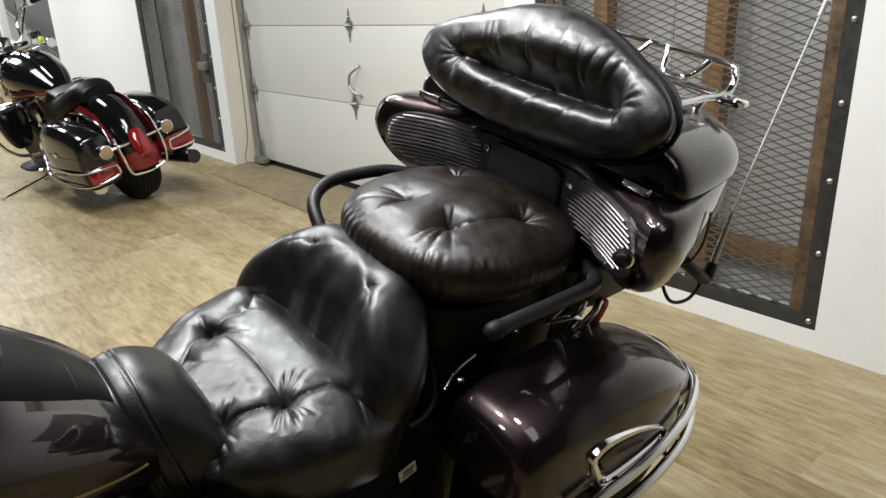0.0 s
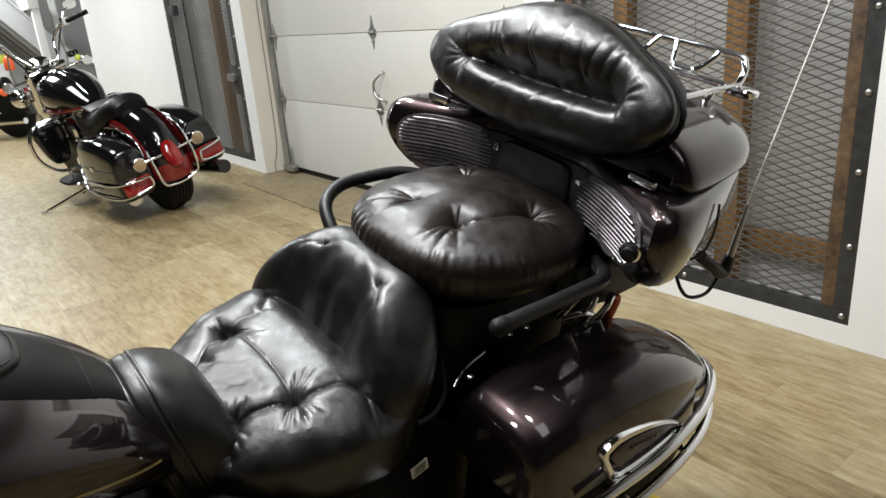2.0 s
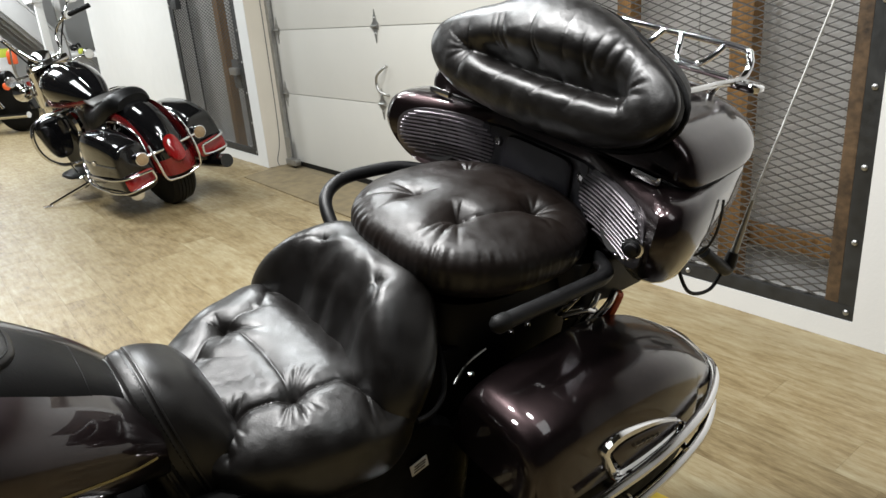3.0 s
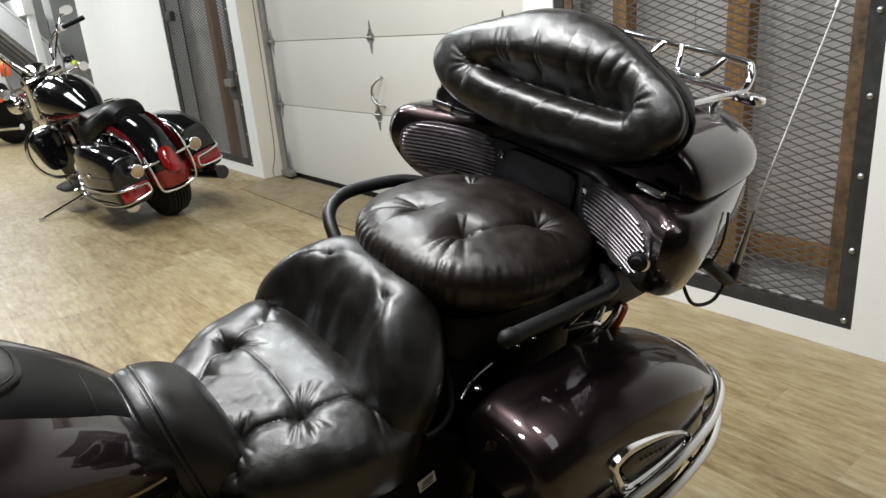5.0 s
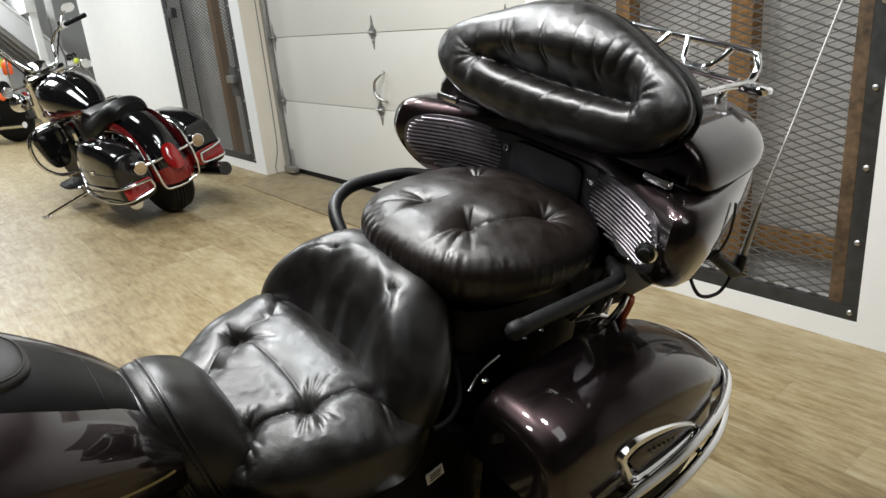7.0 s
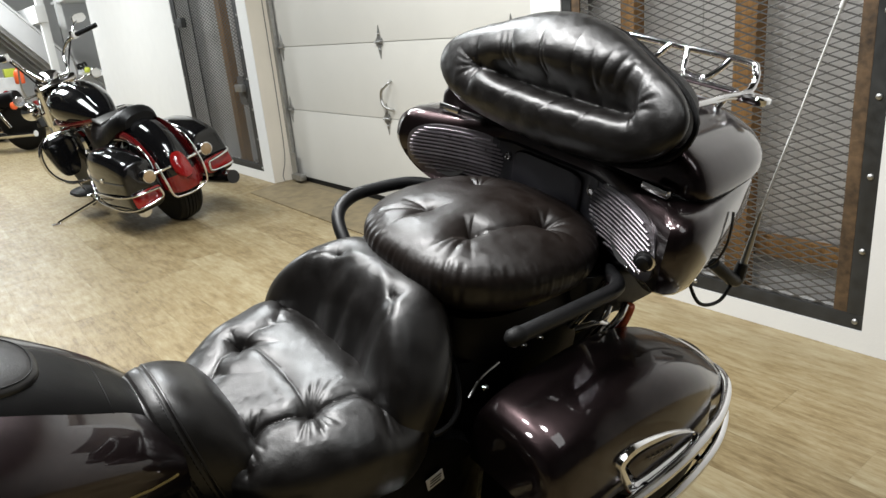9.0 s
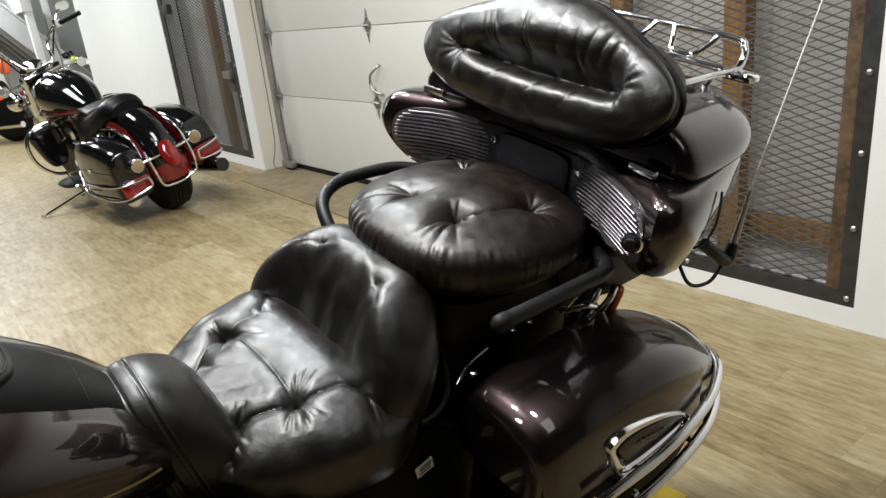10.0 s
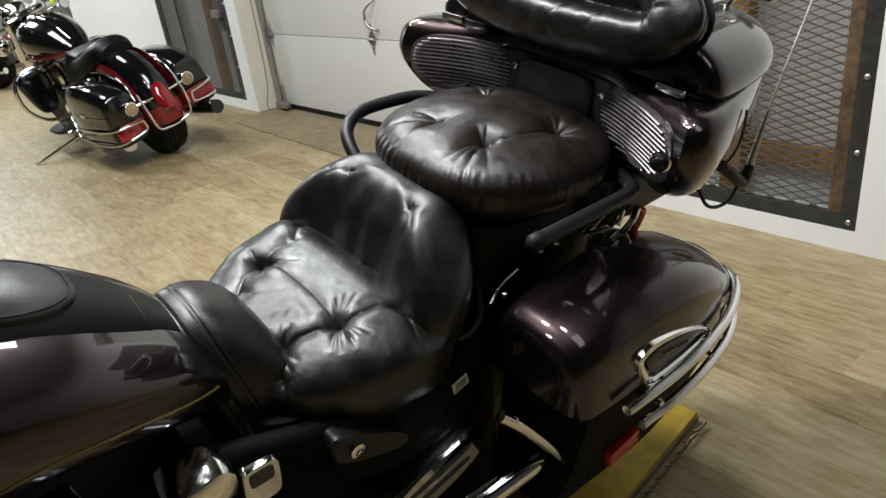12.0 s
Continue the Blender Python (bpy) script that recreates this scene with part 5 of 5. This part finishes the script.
# engine, pipes, boards
eng2 = part("engine", loft([superring(0.15 * k, 0.27 * k, 4, 36, lambda p, q, z=z: (p, -0.85 + q, z)) for z, k in ((0.16, 0.8), (0.2, 1.0), (0.42, 1.0), (0.48, 0.85))]), GLOSS, cruiser, "black V-twin engine with chrome covers")
for v, tilt in ((-0.72, 20), (-1.0, -20)):
    cyl = part("cylinder", lathe([(0.07 + 0.016 * (k % 2), 0.014 * k) for k in range(20)], 24, pose(0, v, 0.44, tilt, 0, 0)), STEEL, eng2)
    part("rocker_cover", lathe([(0.09, 0), (0.092, 0.03), (0.07, 0.05), (0.03, 0.056)], 24, pose(0, v, 0.44, tilt, 0, 0) @ Matrix.Translation((0, 0, 0.27))), CHROME, cyl)
part("primary_cover", loft([superring(0.2 * k, 0.09 * k, 2.6, 36, lambda p, q, x=x: (x, -0.83 + p, 0.31 + q)) for x, k in ((0.14, 0.95), (0.19, 1.0), (0.2, 0.85))]), CHROME, eng2)
part("air_cleaner", lathe([(0.09, 0), (0.095, 0.03), (0.08, 0.05), (0.03, 0.055)], 28, pose(0.13, -0.87, 0.60, 0, 90, 0)), CHROME, eng2)
for s in (-1, 1):
    part("leg_shield", loft([superring(0.115 * k, 0.16 * k, 3.2, 36, lambda p, q, y=y: (s * (0.285 + p * (1 - 0.25 * q / 0.16 * -1) * 0.9), -1.02 + y, 0.535 + q)) for y, k in ((-0.03, 0.94), (0.0, 1.0), (0.03, 0.96), (0.035, 0.8))]), GLOSS, cruiser, "gloss black lower leg shield")
    part("crash_bar", tube([(s * 0.10, -1.05, 0.70), (s * 0.33, -1.06, 0.69), (s * 0.42, -1.06, 0.60), (s * 0.42, -1.06, 0.44), (s * 0.32, -1.05, 0.32), (s * 0.12, -1.04, 0.28)], 0.015, 12, 40), CHROME, cruiser)
    board = part("footboard", loft([superring(0.075 * k, 0.165 * k, 3, 36, lambda p, q, z=z: (s * 0.325 + p, -0.85 + q, z)) for z, k in ((0.262, 0.95), (0.268, 1.0), (0.28, 1.0), (0.284, 0.94))]), RUBBER, cruiser, "black rubber footboard with a chrome edge")
    part("board_edge", tube(superring(0.077, 0.168, 3, 50, lambda p, q: (s * 0.325 + p, -0.85 + q, 0.268)), 0.006, 8, closed=True), CHROME, board)
    part("exhaust", tube([(s * 0.16, -0.75, 0.2), (s * 0.22, -0.5, 0.19), (s * 0.25, -0.1, 0.2), (s * 0.27, 0.43 if s < 0 else 0.1, 0.235 if s < 0 else 0.21)], [0.03, 0.045, 0.047, 0.047], 18, 30), GLOSS if s < 0 else CHROME, cruiser)
    part("fork_tube", tube([(s * 0.115, -1.69, 0.33), (s * 0.115, -1.38, 0.92), (s * 0.115, -1.33, 1.02)], 0.027, 14), CHROME, cruiser)
    part("handlebar", tube([(s * 0.03, -1.24, 1.05), (s * 0.10, -1.22, 1.07), (s * 0.16, -1.33, 1.18), (s * 0.22, -1.27, 1.27), (s * 0.29, -1.19, 1.30)], 0.0125, 12, 40), CHROME, cruiser)
    part("grip", tube([(s * 0.28, -1.20, 1.30), (s * 0.41, -1.08, 1.325)], 0.018, 14), RUBBER, cruiser)
    part("lever", tube([(s * 0.28, -1.255, 1.305), (s * 0.35, -1.20, 1.31), (s * 0.42, -1.13, 1.33)], 0.006, 8), CHROME, cruiser)
    part("control_box", box(0.06, 0.06, 0.06, pose(s * 0.265, -1.225, 1.302), 0.015), CHROME, cruiser)
    part("mirror", loft([superring(0.055 * k, 0.035 * k, 2.4, 24, lambda p, q, y=y: (s * 0.40 + p, -1.34 + y, 1.40 + q)) for y, k in ((-0.02, 0.5), (0.0, 1.0), (0.006, 0.95))]), CHROME, cruiser)
    part("mirror_stem", tube([(s * 0.27, -1.24, 1.32), (s * 0.34, -1.32, 1.37), (s * 0.40, -1.35, 1.39)], 0.006, 8, 12), CHROME, cruiser)
    part("cable", tube([(s * 0.25, -1.26, 1.29), (s * 0.17, -1.30, 1.14), (s * 0.10, -1.32, 0.98), (s * 0.06, -1.32, 0.85)], 0.006, 8, 24), RUBBER, cruiser)
part("headlight", lathe([(0.02, -0.16), (0.07, -0.13), (0.095, -0.05), (0.10, 0.0), (0.095, 0.01), (0.02, 0.02)], 28, pose(0, -1.5, 0.93, 90, 0, 0)), CHROME, cruiser)
for s in (-1, 1):
    part("fork_cover", tube([(s * 0.115, -1.35, 1.0), (s * 0.115, -1.42, 0.86), (s * 0.115, -1.50, 0.70)], [0.046, 0.05, 0.042], 20, 16), CHROME, cruiser)
    lamp2 = part("passing_lamp", lathe([(0.01, 0.0), (0.045, 0.01), (0.066, 0.04), (0.070, 0.085), (0.062, 0.095), (0.02, 0.098)], 28, pose(s * 0.235, -1.38, 0.86, 90, 0, 0)), CHROME, cruiser)
    part("lamp_bracket", tube([(s * 0.09, -1.42, 0.83), (s * 0.16, -1.42, 0.82), (s * 0.235, -1.41, 0.82)], 0.011, 12, 14), CHROME, lamp2)
    stalk = part("front_signal", lathe([(0.006, 0), (0.03, 0.006), (0.040, 0.03), (0.042, 0.05), (0.036, 0.056)], 24, pose(s * 0.31, -1.34, 0.98, -90, 0, 0)), CHROME, cruiser)
    part("signal_arm", tube([(s * 0.12, -1.36, 0.97), (s * 0.22, -1.35, 0.975), (s * 0.31, -1.33, 0.98)], 0.009, 10, 12), CHROME, stalk)
    part("brake_line", tube([(s * 0.20, -1.28, 1.22), (s * 0.22, -1.42, 1.02), (s * 0.16, -1.50, 0.82), (s * 0.13, -1.62, 0.52)], 0.007, 8, 30), STEEL, cruiser)
part("nacelle", lathe([(0.05, 0.06), (0.105, 0.04), (0.128, -0.02), (0.125, -0.10), (0.09, -0.17)], 32, pose(0, -1.38, 0.985, -90, 0, 0)), CHROME, cruiser)
part("horn_cover", lathe([(0.07, 0), (0.082, 0.02), (0.07, 0.045), (0.02, 0.055)], 28, pose(0.16, -1.08, 0.60, 0, 90, 0)), CHROME, eng2)
part("ignition_cover", lathe([(0.05, 0), (0.055, 0.02), (0.03, 0.035)], 24, pose(0.16, -1.20, 0.72, 0, 90, 0)), CHROME, eng2)
part("triple_clamp", box(0.3, 0.09, 0.05, pose(0, -1.3, 1.01, 25, 0, 0), 0.015), CHROME, cruiser)
part("front_fender", arc_shell(10, 150, -1.69, 0.33, 0.365, 0.085, 0.008, n=24, curl=0.6), GLOSS, cruiser)
into = pose(-5.09, 1.585, 0, 0, 14.0, -83).inverted()
part("side_stand", tube([tuple(into @ Vector(p)) for p in ((-5.62, 1.24, 0.19), (-5.66, 1.10, 0.125), (-5.735, 0.86, 0.016))], [0.014, 0.014, 0.012], 12), CHROME, cruiser)
part("stand_foot", box(0.05, 0.06, 0.012, into @ pose(-5.74, 0.845, 0.008), 0.003), CHROME, cruiser)
part("shift_lever", tube([(0.30, -0.97, 0.32), (0.33, -0.72, 0.26), (0.34, -0.62, 0.22), (0.38, -0.6, 0.21)], 0.006, 8, 20), CHROME, cruiser)
part("frame_rail", tube([(0, -1.3, 0.95), (0, -1.1, 0.68), (0, -0.7, 0.62), (0, -0.2, 0.6)], 0.03, 12, 24), GLOSS, cruiser)
part("swingarm", tube([(-0.12, 0, 0.325), (-0.13, -0.4, 0.34), (0, -0.5, 0.36), (0.13, -0.4, 0.34), (0.12, 0, 0.325)], 0.025, 10, 30), GLOSS, cruiser)


# ---------------------------------------------------------------- further motorcycles under the stairs
def distant_bike(m, label, body, lamp, plate):
    b = empty("parked_motorcycle", m, label, "motorcycle", "motorcycles parked under the stairs")
    fat_wheel(b, 0.0, 0.31, 0.06)
    fat_wheel(b, -1.5, 0.32, 0.05)
    e = part("engine", loft([superring(0.16 * k, 0.24 * k, 3, 32, lambda p, q, z=z: (p, -0.75 + q, z)) for z, k in ((0.2, 0.8), (0.25, 1.0), (0.45, 0.9), (0.6, 0.6))]), GLOSS, b)
    for v, t in ((-0.62, 22), (-0.88, -22)):
        part("cylinder", lathe([(0.075 + 0.018 * (k % 2), 0.016 * k) for k in range(16)], 20, pose(0, v, 0.42, t, 0, 0)), CHROME, e)
    for k in range(3):
        part("chrome_cover", lathe([(0.085 - 0.012 * k, 0), (0.085 - 0.012 * k, 0.03), (0.05, 0.05), (0.02, 0.052)], 22, pose(0.15, -0.95 + 0.2 * k, 0.36 + 0.09 * (k % 2), 0, 90, 0)), CHROME, e)
    part("fuel_tank", loft([superring(a, h, 2.3, 30, lambda p, q, v=v, z=z: (p, v, z + q)) for v, a, h, z in spline([(-1.15, 0.05, 0.04, 0.82), (-1.1, 0.12, 0.09, 0.82), (-0.95, 0.16, 0.12, 0.81), (-0.75, 0.13, 0.1, 0.77), (-0.6, 0.06, 0.04, 0.73)], 22)]), body, b)
    part("seat", loft([saddle_ring(v, a, t, 0.62, 22) for v, a, t in spline([(-0.6, 0.08, 0.70), (-0.45, 0.15, 0.71), (-0.2, 0.15, 0.76), (0.05, 0.11, 0.80), (0.1, 0.08, 0.76)], 20)]), VINYL, b)
    part("rear_fender", arc_shell(0, 150, 0, 0.31, 0.36, 0.09, 0.008, n=20, curl=0.5), body, b)
    part("tail_light", box(0.10, 0.05, 0.07, pose(0, 0.36, 0.62), 0.015), DARKLENS, b)
    if plate:
        part("plate", box(0.19, 0.006, 0.14, pose(0, 0.385, 0.46, -10, 0, 0), 0.003), BULB, b)
    for s in (-1, 1):
        part("fork_tube", tube([(s * 0.11, -1.5, 0.32), (s * 0.11, -1.15, 1.0)], 0.025, 10), CHROME, b)
        part("handlebar", tube([(0, -1.12, 1.0), (s * 0.15, -1.1, 1.06), (s * 0.3, -0.98, 1.08), (s * 0.42, -0.86, 1.05)], 0.012, 8, 20), CHROME, b)
        part("shock", tube([(s * 0.14, -0.05, 0.35), (s * 0.14, -0.2, 0.66)], 0.025, 10), CHROME, b)
        part("turn_signal", lathe([(0.02, 0), (0.045, 0.02), (0.05, 0.05), (0.02, 0.06)], 16, pose(s * 0.26, 0.2, 0.66, -90, 0, 0)), lamp, b)
        part("exhaust", tube([(s * 0.18, -0.6, 0.24), (s * 0.2, 0.35, 0.27)], 0.04, 14), CHROME, b)
    part("windshield_frame", tube([(-0.2, -1.2, 1.0), (-0.16, -1.22, 1.25), (0, -1.23, 1.33), (0.16, -1.22, 1.25), (0.2, -1.2, 1.0)], 0.008, 8, 24), CHROME, b)
    part("side_stand", tube([(0.15, -0.6, 0.2), (0.28, -0.65, 0.04)], 0.012, 8), CHROME, b)
    return b


distant_bike(pose(-10.9, 1.45, 0, 0, 8, -50), "chrome-laden black motorcycle with orange signal lamps", GLOSS, ORANGE, False)
distant_bike(pose(-12.6, 1.30, 0, 0, 8, -80), "dark motorcycle seen from behind with a blank yellow plate", GLOSS, DARKLENS, True)
distant_bike(pose(-11.9, 0.45, 0, 0, 8, -75), "dark motorcycle with chrome engine parked further back", RED, BULB, False)
t = empty("storage_crate", pose(-13.2, 1.62, 0.0), "grey-white plastic crate standing on the floor", "crate")
part("crate_body", loft([superring(0.28 * k, 0.2 * k, 6, 32, lambda p, q, z=z: (p, q, z)) for z, k in ((0.0, 0.9), (0.5, 0.98), (0.9, 1.0), (0.905, 0.9), (0.5, 0.9))]), PANEL, t)
tagged(part("cleaning_jug", lathe([(0.06, 0), (0.075, 0.02), (0.075, 0.16), (0.05, 0.21), (0.02, 0.23), (0.02, 0.26)], 20, pose(-10.9, 1.53, 0.86) @ Matrix.Scale(0.8, 4)), ORANGE), "orange plastic jug resting among parked motorcycles", "jug")
tagged(part("yellow_box", box(0.2, 0.16, 0.13, pose(-13.1, 1.70, 0.97), 0.01), GREEN), "small yellow-green box on the crate", "box")

# ---------------------------------------------------------------- open shelving and the stairs at the far end
shelf = empty("shelf_unit", pose(-12.0, 2.75, 0), "white painted open shelf built beside the wall end", "shelf")
for z in (0.40, 0.87, 1.95):
    part("shelf_board", box(2.6, 0.66, 0.04, pose(0.2, 0.1, z), 0.004), WHITEWALL, shelf)
part("shelf_back", box(2.6, 0.03, 2.2, pose(0.2, 0.44, 1.1)), WHITEWALL, shelf)
part("shelf_post", box(0.09, 0.09, 2.3, pose(-0.75, -0.2, 1.15), 0.004), WHITEWALL, shelf)
part("shelf_post", box(0.09, 0.09, 2.3, pose(1.45, -0.2, 1.15), 0.004), WHITEWALL, shelf)
bm = bmesh.new()
for k in range(9):
    a = k * 0.7
    tube([(0.11 * math.cos(a), 0.07 * math.sin(a), 0.015 + 0.012 * k), (0.12 * math.cos(a + 0.6), 0.08 * math.sin(a + 0.8), 0.03 + 0.014 * k), (0.08 * math.cos(a + 1.5), 0.07 * math.sin(a + 1.4), 0.02 + 0.01 * k)], 0.016, 8, 10, bm=bm)
strap = tagged(part("strap_heap", bm, VINYL), "heap of black straps on the white shelf", "straps")
strap.location = (-11.8, 2.50, 0.89)
tagged(part("work_glove", loft([superring(0.07 * k, 0.045 * k, 2.5, 20, lambda p, q, z=z: (-11.62 + p, 2.52 + q, 0.89 + z)) for z, k in ((0.001, 0.9), (0.03, 1.0), (0.06, 0.8), (0.075, 0.4))]), GREEN), "crumpled yellow work glove on the shelf", "glove")
stairs = empty("staircase", pose(-13.0, 2.0, 0), "grey-white sloping underside of a staircase", "stairs")
GREYPAINT = material("grey_white_stair_paint", (0.5, 0.5, 0.5), 0.6, grain=0.08, scale=6)
for x in (-1.2, -0.6, 0.0, 0.6):
    part("stringer", box(0.06, 2.6, 0.26, pose(x, 0.0, 1.45, -50, 0, 0), 0.004), GREYPAINT, stairs)
part("soffit", box(2.0, 2.6, 0.03, pose(-0.3, 0.1, 1.56, -50, 0, 0), 0.003), GREYPAINT, stairs)
part("landing_beam", box(2.9, 0.14, 0.24, pose(-0.35, 0.05, 1.73, 0, -1, 4), 0.004), WHITEWALL, stairs)
part("newel_post", box(0.12, 0.1, 2.9, pose(1.0, 0.17, 1.46), 0.004), WHITEWALL, stairs)

# ---------------------------------------------------------------- yellow wheel dolly under the touring motorcycle
dolly = empty("motorcycle_dolly", pose(-0.985, 1.13, 0, 0, 0, 7), "scuffed yellow steel motorcycle dolly on the floor", "dolly")
part("dolly_plate", box(0.40, 0.44, 0.012, pose(0, 0, 0.022), 0.003), YELLOW, dolly)
for s in (-1, 1):
    part("dolly_rail", box(0.008, 0.44, 0.016, pose(s * 0.2, 0, 0.0085), 0.002), CHAIN, dolly)
    bm = bmesh.new()
    for k in range(26):
        tube([(s * 0.222 + 0.003 * math.sin(2.1 * k), -0.21 + 0.0165 * k - 0.006, 0.012), (s * 0.222 + 0.006, -0.21 + 0.0165 * k + 0.006, 0.014 + 0.003 * (k % 2))], 0.0042, 6, bm=bm)
    part("chain", bm, CHAIN, dolly)

# ---------------------------------------------------------------- floor planks
PW, PL = 0.178, 1.22
plank_me = None
rng = random.Random(4)
bm = box(PL - 0.0003, PW - 0.0003, 0.003, None, 0.00025, 1)
plank_me = bpy.data.meshes.new("plank")
bm.to_mesh(plank_me)
bm.free()
plank_me.materials.append(PLANK)
rest_bm = bmesh.new()
count = 0
row = 0
y = WALL - PW / 2
while y > SOUTH:
    x = EAST - rng.random() * PL
    while x > -14.0:
        if -8.6 < x < 0.6 and y > -0.9 and count < 300:
            ob = new("plank", plank_me)
            ob.location = (x, y, -0.0015)
            ob.parent = floor
            count += 1
        else:
            slab(x - PL / 2 + 0.0002, x + PL / 2 - 0.0002, y - PW / 2 + 0.0002, y + PW / 2 - 0.0002, -0.003, 0.0, bm=rest_bm)
        x -= PL
    y -= PW
    row += 1
tagged(part("far_planks", rest_bm, PLANK, floor, smooth=False), "oak-look planks further off", kind="stuff")

# specks of grit trodden over the planks
bm = bmesh.new()
for k in range(26):
    gx, gy, r = rng.uniform(-4.2, -0.2), rng.uniform(-0.3, 1.9), rng.uniform(0.0018, 0.0045)
    lathe([(r, 0.0), (r * 0.8, r * 0.5), (r * 0.2, r * 0.6)], 7, pose(gx, gy, 0.0, 0, 0, rng.uniform(0, 360)) @ Matrix.Diagonal((1, rng.uniform(0.4, 1.6), 1, 1)), bm=bm)
tagged(part("grit", bm, CHAIN), "scattered dark specks of grit on the floor", "grit", kind="stuff")
